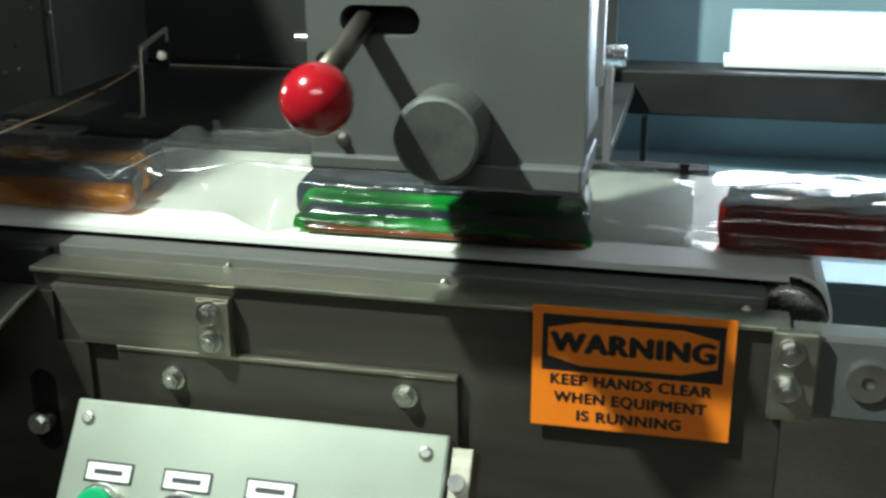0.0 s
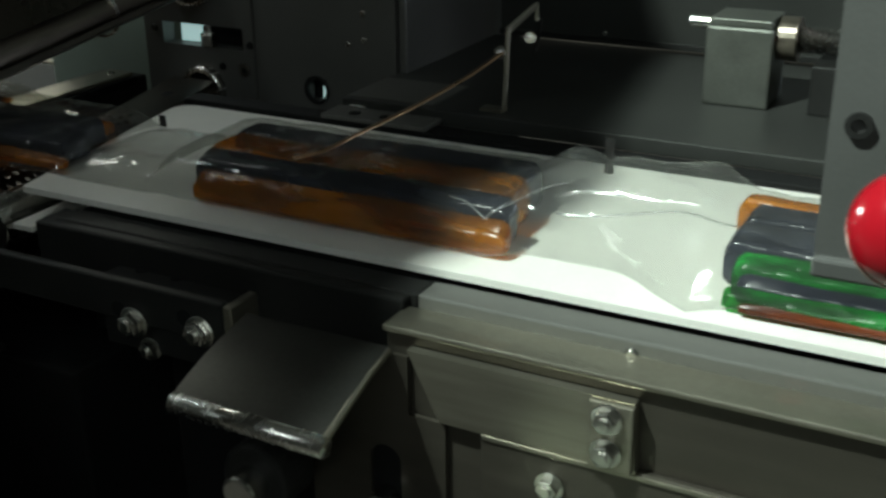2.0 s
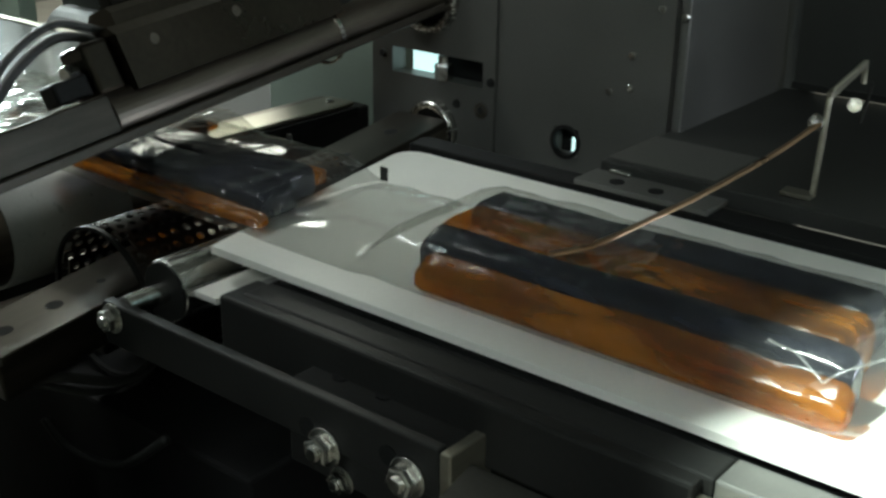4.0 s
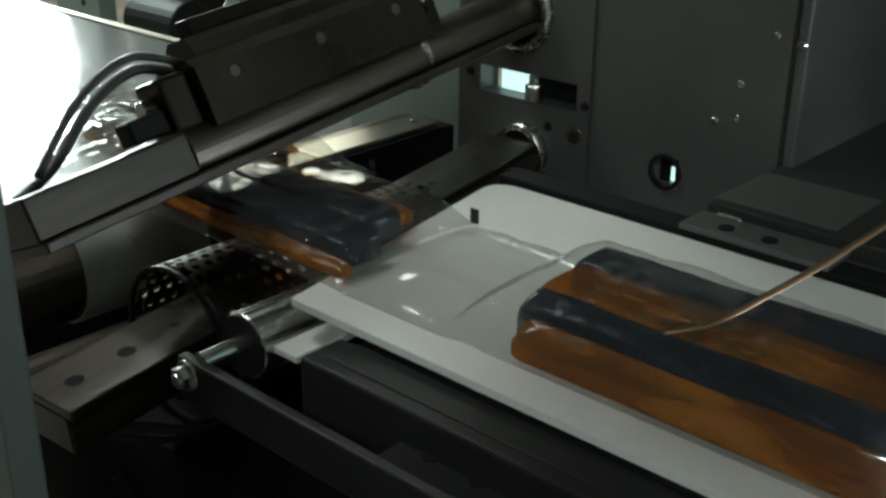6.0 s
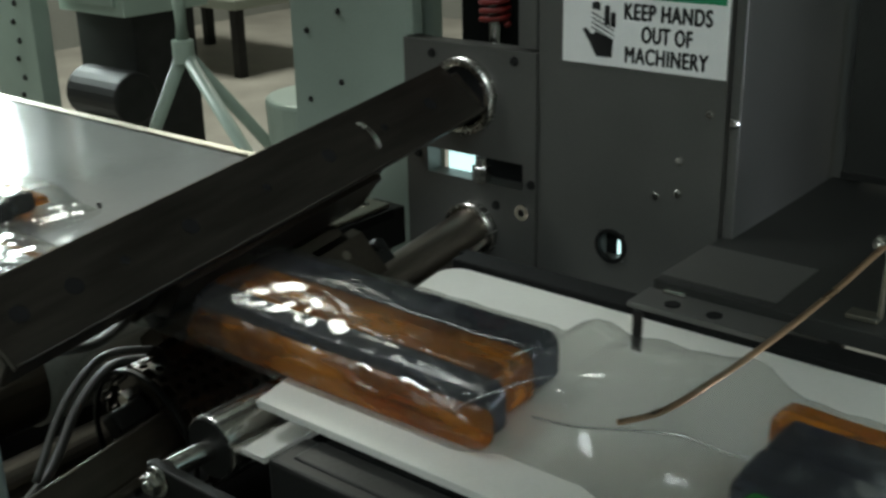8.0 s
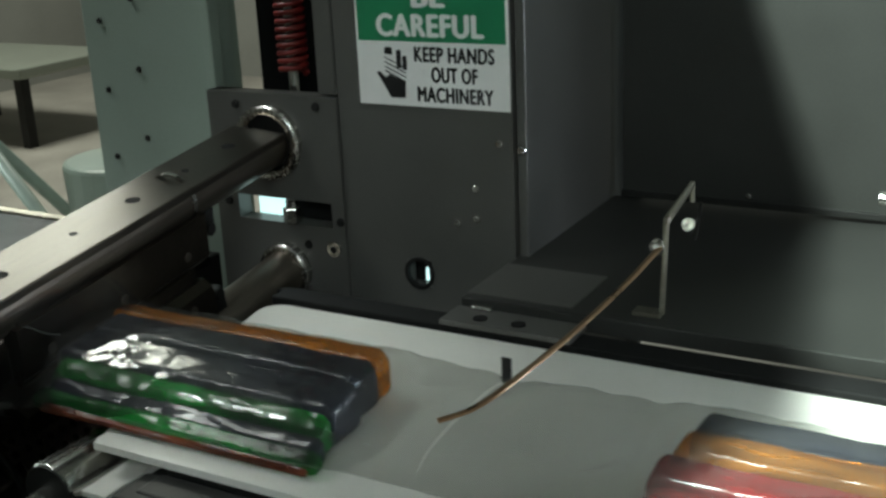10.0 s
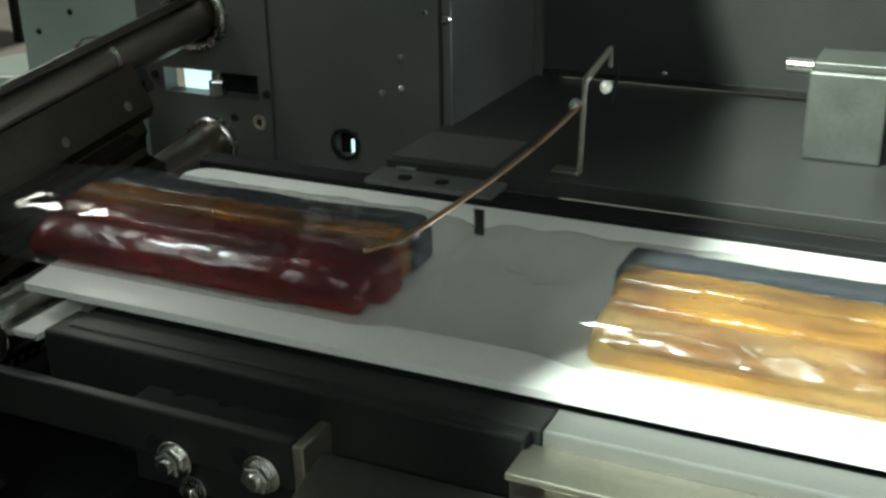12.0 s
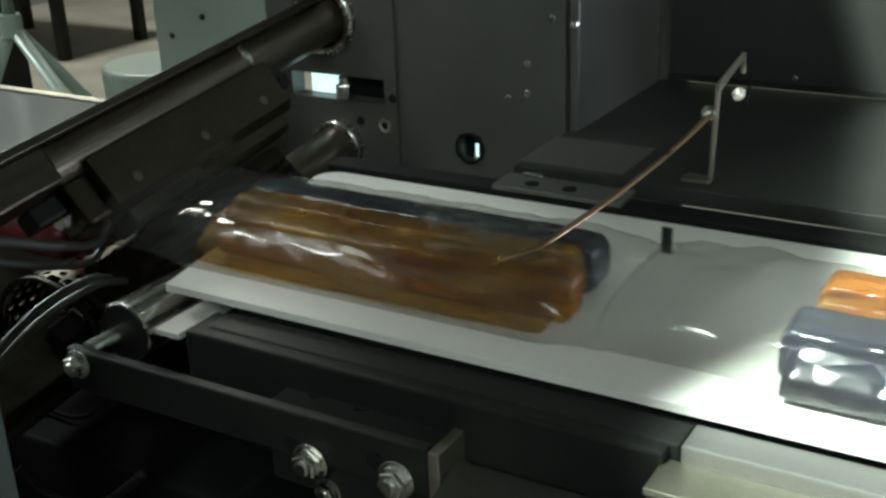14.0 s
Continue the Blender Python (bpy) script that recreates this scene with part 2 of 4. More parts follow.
def box(x0, x1, y0, y1, z0, z1, bevel=0.0012, segments=2):
    bm = bmesh.new()
    bmesh.ops.create_cube(bm, size=1)
    for v in bm.verts:
        v.co = Vector(((x0 + x1) / 2 + v.co.x * (x1 - x0), (y0 + y1) / 2 + v.co.y * (y1 - y0), (z0 + z1) / 2 + v.co.z * (z1 - z0)))
    if bevel:
        bmesh.ops.bevel(bm, geom=bm.edges[:], offset=bevel, segments=segments, affect="EDGES", profile=0.5)
    return bm


def join(*bms):
    """Several bmeshes as one."""
    first = bms[0]
    for b in bms[1:]:
        tmp = bpy.data.meshes.new("tmp")
        b.to_mesh(tmp)
        first.from_mesh(tmp)
        b.free()
        bpy.data.meshes.remove(tmp)
    return first


def cyl(a, b, r, n=28, r2=None, bevel=0.0):
    a, b = Vector(a), Vector(b)
    bm = bmesh.new()
    bmesh.ops.create_cone(bm, cap_ends=True, segments=n, radius1=r, radius2=r if r2 is None else r2, depth=(b - a).length)
    if bevel:
        rim = [e for e in bm.edges if abs(e.verts[0].co.z - e.verts[1].co.z) < 1e-6]
        bmesh.ops.bevel(bm, geom=rim, offset=bevel, segments=2, affect="EDGES", profile=0.5)
    bm.transform(Matrix.Translation((a + b) / 2) @ (b - a).to_track_quat("Z", "Y").to_matrix().to_4x4())
    return bm


def tube(points, r, n=10, flat=1.0):
    """A round or flattened bar swept along points."""
    bm = bmesh.new()
    pts = [Vector(p) for p in points]
    rings = []
    for i, p in enumerate(pts):
        d = (pts[min(i + 1, len(pts) - 1)] - pts[max(i - 1, 0)]).normalized()
        side = d.cross(Vector((0, 0, 1)))
        side = side.normalized() if side.length > 1e-4 else Vector((1, 0, 0))
        up = side.cross(d).normalized()
        rings.append([bm.verts.new(p + side * r * math.cos(2 * math.pi * k / n) + up * r * flat * math.sin(2 * math.pi * k / n)) for k in range(n)])
    for ra, rb in zip(rings, rings[1:]):
        for k in range(n):
            bm.faces.new((ra[k], ra[(k + 1) % n], rb[(k + 1) % n], rb[k]))
    bm.faces.new(rings[0][::-1])
    bm.faces.new(rings[-1])
    return bm


def smoothline(points, steps=8):
    pts = [Vector(p) for p in points]
    out = []
    for i in range(len(pts) - 1):
        p0, p1, p2, p3 = pts[max(i - 1, 0)], pts[i], pts[i + 1], pts[min(i + 2, len(pts) - 1)]
        for k in range(steps):
            t = k / steps
            out.append(0.5 * (2 * p1 + (p2 - p0) * t + (2 * p0 - 5 * p1 + 4 * p2 - p3) * t * t + (3 * p1 - p0 - 3 * p2 + p3) * t ** 3))
    out.append(pts[-1])
    return out


def prism(outline, y0, y1, axis="y"):
    """A flat plate from an outline: (x, z) drawn out along y, or (x, y) along z."""
    bm = bmesh.new()
    f = (lambda p, d: (p[0], d, p[1])) if axis == "y" else (lambda p, d: (p[0], p[1], d))
    a = [bm.verts.new(f(p, y0)) for p in outline]
    b = [bm.verts.new(f(p, y1)) for p in outline]
    bm.faces.new(a)
    bm.faces.new(b[::-1])
    for i in range(len(a)):
        bm.faces.new((a[i], b[i], b[(i + 1) % len(a)], a[(i + 1) % len(a)]))
    bmesh.ops.recalc_face_normals(bm, faces=bm.faces[:])
    return bm


def plate(outer, holes, y0, y1):
    """An upright plate (x0, x1, z0, z1) with rectangular holes cut through it, on a grid."""
    xs = sorted({outer[0], outer[1], *[h[0] for h in holes], *[h[1] for h in holes]})
    zs = sorted({outer[2], outer[3], *[h[2] for h in holes], *[h[3] for h in holes]})
    bm = bmesh.new()
    solid = {}
    for i in range(len(xs) - 1):
        for j in range(len(zs) - 1):
            cx, cz = (xs[i] + xs[i + 1]) / 2, (zs[j] + zs[j + 1]) / 2
            solid[i, j] = not any(h[0] < cx < h[1] and h[2] < cz < h[3] for h in holes)
    vs = {}

    def v(i, y, j):
        if (i, y, j) not in vs:
            vs[i, y, j] = bm.verts.new((xs[i], y, zs[j]))
        return vs[i, y, j]
    for (i, j), ok in solid.items():
        if not ok:
            continue
        bm.faces.new((v(i, y0, j), v(i + 1, y0, j), v(i + 1, y0, j + 1), v(i, y0, j + 1)))
        bm.faces.new((v(i, y1, j), v(i, y1, j + 1), v(i + 1, y1, j + 1), v(i + 1, y1, j)))
        if not solid.get((i - 1, j)):
            bm.faces.new((v(i, y0, j), v(i, y0, j + 1), v(i, y1, j + 1), v(i, y1, j)))
        if not solid.get((i + 1, j)):
            bm.faces.new((v(i + 1, y0, j), v(i + 1, y1, j), v(i + 1, y1, j + 1), v(i + 1, y0, j + 1)))
        if not solid.get((i, j - 1)):
            bm.faces.new((v(i, y0, j), v(i, y1, j), v(i + 1, y1, j), v(i + 1, y0, j)))
        if not solid.get((i, j + 1)):
            bm.faces.new((v(i, y0, j + 1), v(i + 1, y0, j + 1), v(i + 1, y1, j + 1), v(i, y1, j + 1)))
    return bm


def slotted_plate(outline, slot, y0, y1):
    """An upright plate from an (x, z) outline with one round-ended slot (x0, x1, z0, z1) through it."""
    bm = bmesh.new()
    sx0, sx1, sz0, sz1 = slot
    cx, cz = (sx0 + sx1) / 2, (sz0 + sz1) / 2
    r = min(sx1 - sx0, sz1 - sz0) / 2
    ex, ez = (sx1 - sx0) / 2 - r, (sz1 - sz0) / 2 - r
    rim = []
    for k in range(24):
        a = 2 * math.pi * (k + 0.5) / 24
        rim.append((cx + math.copysign(ex, math.cos(a)) + r * math.cos(a), cz + math.copysign(ez, math.sin(a)) + r * math.sin(a)))
    edges = []
    for loop in (outline, rim):
        vs = [bm.verts.new((x, y0, z)) for x, z in loop]
        edges += [bm.edges.new((vs[i], vs[(i + 1) % len(vs)])) for i in range(len(vs))]
    bmesh.ops.triangle_fill(bm, use_beauty=True, edges=edges)
    pushed = bmesh.ops.extrude_face_region(bm, geom=bm.faces[:])
    bmesh.ops.translate(bm, vec=(0, y1 - y0, 0), verts=[v for v in pushed["geom"] if isinstance(v, bmesh.types.BMVert)])
    bmesh.ops.recalc_face_normals(bm, faces=bm.faces[:])
    return bm


def ring(centre, r0, r1, depth, n=36, axis=(0, 1, 0)):
    bm = bmesh.new()
    q = Vector(axis).to_track_quat("Z", "Y").to_matrix().to_4x4()
    loops = []
    for r, d in ((r0, 0), (r1, 0), (r1, depth), (r0, depth)):
        loops.append([bm.verts.new((r * math.cos(2 * math.pi * k / n), r * math.sin(2 * math.pi * k / n), d)) for k in range(n)])
    for a in range(4):
        la, lb = loops[a], loops[(a + 1) % 4]
        for k in range(n):
            bm.faces.new((la[k], la[(k + 1) % n], lb[(k + 1) % n], lb[k]))
    bmesh.ops.recalc_face_normals(bm, faces=bm.faces[:])
    bm.transform(Matrix.Translation(centre) @ q)
    return bm


def bolt(at, r=0.006, axis=(0, -1, 0), name="bolt", label="zinc-plated hex bolt with a washer", parent=None, group="machine bolts"):
    """A hex bolt with a washer; a part when it has a parent."""
    q = Vector(axis).to_track_quat("Z", "Y").to_matrix().to_4x4()
    w = cyl((0, 0, 0), (0, 0, r * 0.3), r * 1.35, 24, bevel=r * 0.08)
    h = cyl((0, 0, r * 0.3), (0, 0, r * 1.15), r, 6, bevel=r * 0.14)
    d = cyl((0, 0, r * 1.1), (0, 0, r * 1.4), r * 0.55, 14, bevel=r * 0.1)
    bm = join(w, h, d)
    bm.transform(Matrix.Translation(at) @ q @ pose(0, 0, 0, 0, 0, (at[0] * 7919) % 60))
    if parent is not None:
        return part(name, bm, ZINC, parent)
    return tagged(mesh_ob(name, bm, ZINC), label, "bolt", group)


def screw(at, r, parent, axis=(0, -1, 0), material=None, name="screw"):
    q = Vector(axis).to_track_quat("Z", "Y").to_matrix().to_4x4()
    bm = cyl((0, 0, 0), (0, 0, r * 0.6), r, 20, r2=r * 0.72, bevel=r * 0.1)
    bm.transform(Matrix.Translation(at) @ q)
    return part(name, bm, material or ZINC, parent, smooth=False)


def lettering(body, size, at, parent, material, width=None, name="lettering", rx=90, squash=1.0, bold=0.055):
    """Raised print in the built-in font, centred at a place on an upright face."""
    cu = bpy.data.curves.new(name, "FONT")
    cu.body, cu.size, cu.align_x, cu.align_y, cu.extrude, cu.space_character = body, size, "CENTER", "CENTER", 0.00012, 1.10
    tmp = bpy.data.objects.new(name, cu)
    scene.collection.objects.link(tmp)
    bpy.context.view_layer.update()
    me = bpy.data.meshes.new_from_object(tmp.evaluated_get(bpy.context.evaluated_depsgraph_get()))
    bpy.data.objects.remove(tmp)
    bpy.data.curves.remove(cu)
    xs = [v.co.x for v in me.vertices]
    k = (width / (max(xs) - min(xs))) if width else 1.0
    mid = (max(xs) + min(xs)) / 2
    for v in me.vertices:
        v.co.x = (v.co.x - mid) * k
        v.co.y *= squash
    # heavy strokes: shifted copies of the thin face, each a hair behind the last
    bm = bmesh.new()
    for i, (dx, dy) in enumerate(((0, 0), (1, 0), (-1, 0), (0, 1), (0, -1))):
        copy = me.copy()
        copy.transform(Matrix.Translation((dx * bold * size * k, dy * bold * size * 0.6, -0.00002 * i)))
        bm.from_mesh(copy)
        bpy.data.meshes.remove(copy)
    bm.to_mesh(me)
    bm.free()
    me.transform(pose(*at, rx, 0, 0))
    me.materials.clear()
    me.materials.append(material)
    ob = new(name, me)
    ob.parent = parent
    return ob


# ---- the setting: hall floor, walls, ceiling ----
def build_hall():
    g = tagged(mesh_ob("floor", box(-7, 4, -4, 7, -0.1, 0.0, 0), FLOOR), "worn grey-brown concrete factory floor", "floor", kind="structure")
    for nm, b in (("wall_north", (-7, 4, 7, 7.15, 0, 4)), ("wall_south", (-7, 4, -4.15, -4, 0, 4)), ("wall_west", (-7.15, -7, -4, 7, 0, 4)), ("wall_east", (4, 4.15, -4, 7, 0, 4))):
        tagged(mesh_ob(nm, box(*b, 0), WALL), "dull painted factory hall wall", "wall", kind="structure")
    tagged(mesh_ob("ceiling", box(-7, 4, -4, 7, 4, 4.1, 0), WALL), "dull painted hall ceiling", "ceiling", kind="structure")


build_hall()


# ---- machine body ----
def rear_side():
    # side plate with sign
    t = thing("side_plate", "dark grey painted upright machine side plate with small screws", "machine plate")
    part("main_panel", plate((-0.703, -0.551, 0.55, 1.75), [(-0.647, -0.625, 1.054, 1.076)], 1.085, 1.097), GREY, t)
    for x, z in ((-0.562, 1.176), (-0.583, 1.140), (-0.583, 1.116), (-0.600, 1.111)):
        screw((x, 1.085, z), 0.0035, t)
    part("edge_post", box(-0.549, -0.541, 1.087, 1.30, 0.55, 1.75), GREY, t)
    screw((-0.545, 1.087, 1.172), 0.004, t)
    part("hole_rim", ring((-0.636, 1.0835, 1.065), 0.0105, 0.0135, 0.004), DARK, t)

    b = thing("bearing_block", "dark grey steel bearing plate with slots and two shaft bores", "bearing plate")
    part("body", plate((-0.835, -0.704, 0.60, 1.203), [(-0.812, -0.716, 1.094, 1.115)], 1.083, 1.10), GREY, b)
    part("upper_bore_ring", ring((-0.772, 1.076, 1.163), 0.024, 0.031, 0.010), CHROME, b, "bright worn bearing ring", True)
    part("upper_bore", cyl((-0.772, 1.080, 1.163), (-0.772, 1.0815, 1.163), 0.024), BLACK, b)
    part("lower_bore_ring", ring((-0.765, 1.074, 1.052), 0.019, 0.024, 0.010), CHROME, b, "bright worn bearing ring", True)
    part("lower_bore", cyl((-0.765, 1.080, 1.052), (-0.765, 1.0815, 1.052), 0.019), BLACK, b)
    part("slot_nut", join(cyl((-0.757, 1.084, 1.0945), (-0.757, 1.084, 1.108), 0.0078, 6, bevel=0.001), cyl((-0.757, 1.084, 1.106), (-0.757, 1.084, 1.1145), 0.005, 14)), ZINC, b)
    for x, z in ((-0.822, 1.108), (-0.708, 1.100), (-0.716, 1.076), (-0.805, 1.193), (-0.724, 1.195), (-0.742, 1.077)):
        screw((x, 1.083, z), 0.004, b, material=DARK)
    part("washer", ring((-0.716, 1.081, 1.076), 0.003, 0.0065, 0.002), ZINC, b)

    # slot above with its spring
    w = thing("slide_guide", "black open slide slot with a red coil spring on a rod", "machine guide")
    # black sheet stands for the shaded depth of the slide slot
    part("guide_shade_sheet", box(-0.835, -0.704, 1.16, 1.175, 1.12, 1.75, 0), BLACK, w)
    part("guide_rail_left", box(-0.835, -0.826, 1.085, 1.098, 1.205, 1.75), GREEN, w)
    part("guide_rail_right", box(-0.722, -0.705, 1.085, 1.16, 1.205, 1.75), GREY, w)
    pts = [(-0.766 + 0.011 * math.cos(a), 1.115 + 0.011 * math.sin(a), 1.215 + 0.0065 * a / (2 * math.pi)) for a in [k * math.pi / 7 for k in range(14 * 22)]]
    part("spring", tube(pts, 0.0024, 7), REDSPRING, w, "red painted coil spring", True)
    part("rod", cyl((-0.766, 1.115, 1.19), (-0.766, 1.115, 1.7), 0.005), ZINC, w)

    # pale column
    c = thing("side_column", "pale green enamelled machine column with punched holes", "machine column")
    part("panel", box(-0.985, -0.8365, 1.10, 1.125, 0.60, 1.75), GREEN, c)
    part("flange", box(-0.985, -0.972, 1.125, 1.30, 0.60, 1.75), GREEN, c)
    for i in range(7):
        for dx in (0.022, 0.062):
            screw((-0.985 + dx, 1.0985, 1.07 + i * 0.062 + (0.02 if dx > 0.03 else 0)), 0.0030, c, material=DARK, name="hole_plug")

    # glowing and black sheets added for the bright and dark inside slot and bore
    day = thing("gap_sheets", "glowing and black sheets added behind the machine slot and bore", "opening", kind="structure")
    part("gap_glow", box(-0.806, -0.7735, 1.103, 1.105, 1.088, 1.125, 0), GAPGLOW, day)
    # black sheets stand for the shade in the rest of slot and bore
    part("gap_shade_sheet", box(-0.773, -0.710, 1.106, 1.108, 1.085, 1.125, 0), BLACK, day)
    part("bore_glow", box(-0.6385, -0.6362, 1.0985, 1.1000, 1.054, 1.065, 0), GAPGLOW, day)
    part("bore_shade_sheet", box(-0.652, -0.620, 1.101, 1.104, 1.050, 1.080, 0), BLACK, day)

    # bed ledge and back panel
    l = thing("bed_ledge", "dark grey machine bed ledge behind the belt", "machine bed")
    part("ledge_top", box(-0.549, 0.02, 0.992, 1.27, 1.078, 1.090), BED, l)
    # black face stands for the shaded gap between ledge and belt
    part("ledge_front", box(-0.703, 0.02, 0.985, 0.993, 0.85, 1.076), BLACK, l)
    part("raised_pad", box(-0.548, -0.47, 1.000, 1.066, 1.090, 1.0908, 0.0002), GREY, l)
    k = thing("back_panel", "grey sheet metal back panel with a folded lower edge", "machine panel")
    part("panel", box(-0.530, 0.00, 1.258, 1.268, 1.094, 1.80), BED, k)
    part("deep_panel", box(-0.549, -0.529, 1.30, 1.31, 0.9, 1.8), GREY, k)
    part("lower_hem", box(-0.530, 0.00, 1.255, 1.2575, 1.094, 1.100, 0.0006), DARK, k)
    for x in (-0.42, -0.27, -0.10):
        screw((x, 1.2575, 1.104), 0.003, k)

    # far guide rail
    f = thing("far_guide_rail", "blackened steel guide rail along the belt", "guide rail")
    part("rail", box(-0.69, 0.10, 0.962, 0.984, 1.06, 1.081), BLACK, f)
    part("hole_plate", box(-0.55, -0.455, 0.961, 0.990, 1.081, 1.085), GREY, f)
    for x in (-0.524, -0.496):
        part("plate_hole", cyl((x, 0.972, 1.0845), (x, 0.972, 1.0858), 0.005, 20), BLACK, f)
    part("bright_clip", box(-0.538, -0.522, 0.984, 0.989, 1.085, 1.088), ZINC, f)


def bearing_shaft():
    t = thing("pillow_block", "pale steel bearing block with a through shaft on the machine bed", "bearing")
    part("block", box(-0.282, -0.230, 1.100, 1.150, 1.090, 1.152, 0.002), CAST, t)
    part("cap", box(-0.280, -0.232, 1.102, 1.148, 1.152, 1.158, 0.001), CAST, t)
    part("stub", cyl((-0.300, 1.122, 1.150), (-0.282, 1.122, 1.150), 0.005), ZINC, t)
    part("shaft", cyl((-0.230, 1.125, 1.142), (0.02, 1.125, 1.142), 0.010), CHROME, t, smooth=True)
    part("collar", cyl((-0.230, 1.125, 1.142), (-0.215, 1.125, 1.142), 0.017, bevel=0.001), SHAFT, t, smooth=False)
    part("foot", box(-0.200, -0.150, 1.10, 1.15, 1.090, 1.128), DARK, t)
    bolt((-0.175, 1.09, 1.0905), 0.006, (0, 0, 1), parent=t)


def wire_bracket():
    t = thing("film_finger", "thin bent steel bracket holding a springy brown film finger", "bracket")
    side = [(1.010, 1.091), (1.013, 1.091), (1.0185, 1.150), (1.072, 1.1612), (1.072, 1.1645), (1.0158, 1.1545)]
    bm = bmesh.new()
    a = [bm.verts.new((-0.4135, y, z)) for y, z in side]
    b = [bm.verts.new((-0.4105, y, z)) for y, z in side]
    bm.faces.new(a)
    bm.faces.new(b[::-1])
    for i in range(len(a)):
        bm.faces.new((a[i], b[i], b[(i + 1) % len(a)], a[(i + 1) % len(a)]))
    bmesh.ops.recalc_face_normals(bm, faces=bm.faces[:])
    part("upright", join(bm, tube([(-0.412, 1.0115, 1.092), (-0.412, 1.0165, 1.1505), (-0.412, 1.020, 1.154), (-0.412, 1.071, 1.163), (-0.412, 1.0725, 1.150)], 0.0018, 8)), STEEL, t)
    part("foot", box(-0.430, -0.411, 1.004, 1.016, 1.090, 1.093, 0.0008), STEEL, t)
    bolt((-0.408, 1.050, 1.141), 0.0034, (0.6, -0.8, 0), parent=t)
    bolt((-0.4155, 1.013, 1.136), 0.0042, (-0.5, -0.85, 0), parent=t)
    part("cable", tube(smoothline([(-0.400, 1.052, 1.156), (-0.402, 1.055, 1.146), (-0.404, 1.053, 1.130)]), 0.0012, 6), DARK, t)
    line = smoothline([(-0.414, 1.014, 1.1365), (-0.418, 0.957, 1.1285), (-0.422, 0.888, 1.1240), (-0.427, 0.832, 1.1215), (-0.435, 0.797, 1.1175), (-0.449, 0.781, 1.1140)], 10)
    part("finger", tube(line, 0.0023, 8, 0.45), BRASS, t, "springy brown metal strip", True)


def conveyor():
    t = thing("conveyor_bed", "white flat conveyor bed with a rounded corner", "conveyor")
    cx, cy, r = -0.672, 0.944, 0.016
    arc = [(cx - r * math.sin(a), cy + r * math.cos(a)) for a in [k * math.pi / 2 / 8 for k in range(9)]]
    outline = [(0.150, 0.744), (0.150, 0.960)] + arc + [(-0.649, 0.744)]
    part("slide_plate", prism(outline, 1.0725, 1.077, "z"), BELT, t)
    # belt turning down over the end roller
    pts = [(0.150, 1.077)] + [(0.150 + 0.028 * math.sin(a), 1.049 + 0.028 * math.cos(a)) for a in [k * math.pi / 10 for k in range(1, 9)]]
    low = [(0.150 + 0.026 * math.sin(a), 1.049 + 0.026 * math.cos(a)) for a in [k * math.pi / 10 for k in range(8, -1, -1)]]
    part("belt_turn", prism(pts + low, 0.748, 0.958), BELT, t, smooth=False)
    part("end_roller", cyl((0.150, 0.735, 1.047), (0.150, 0.965, 1.047), 0.0245, 36, bevel=0.002), CHROME, t, "bright steel end roller", False)
    # one rail in two colours: lighter where the lamp falls
    part("side_rail", box(-0.33, 0.137, 0.722, 0.7435, 1.030, 1.070, 0.0015), GREY, t)
    # darker colour stands for the shade left of the lamp's edge
    part("rail_shaded_end", box(-0.60, -0.3305, 0.723, 0.7433, 1.030, 1.0695, 0.0015), DARK, t)
    for x in (-0.44, -0.207, -0.06, 0.125):
        screw((x, 0.722, 1.062), 0.0042, t)
    part("nose_roller", cyl((-0.664, 0.722, 1.052), (-0.664, 0.965, 1.052), 0.0185, 36, bevel=0.001), CHROME, t, "bright steel nose roller", False)
    part("nose_end_cap", cyl((-0.664, 0.7208, 1.052), (-0.664, 0.7225, 1.052), 0.0172, 32), DARK, t)
    part("nose_axle", cyl((-0.664, 0.695, 1.052), (-0.664, 0.722, 1.052), 0.006), ZINC, t)
    part("return_belt", box(-0.648, -0.628, 0.728, 0.96, 1.052, 1.056, 0.0005), BELT, t)
    part("bed_slab", box(-0.61, -0.335, 0.715, 0.743, 1.035, 1.0685, 0.002), DARK, t)
    # near-black box keeps the space below the belt dark
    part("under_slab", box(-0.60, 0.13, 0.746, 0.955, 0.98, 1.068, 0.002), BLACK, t)


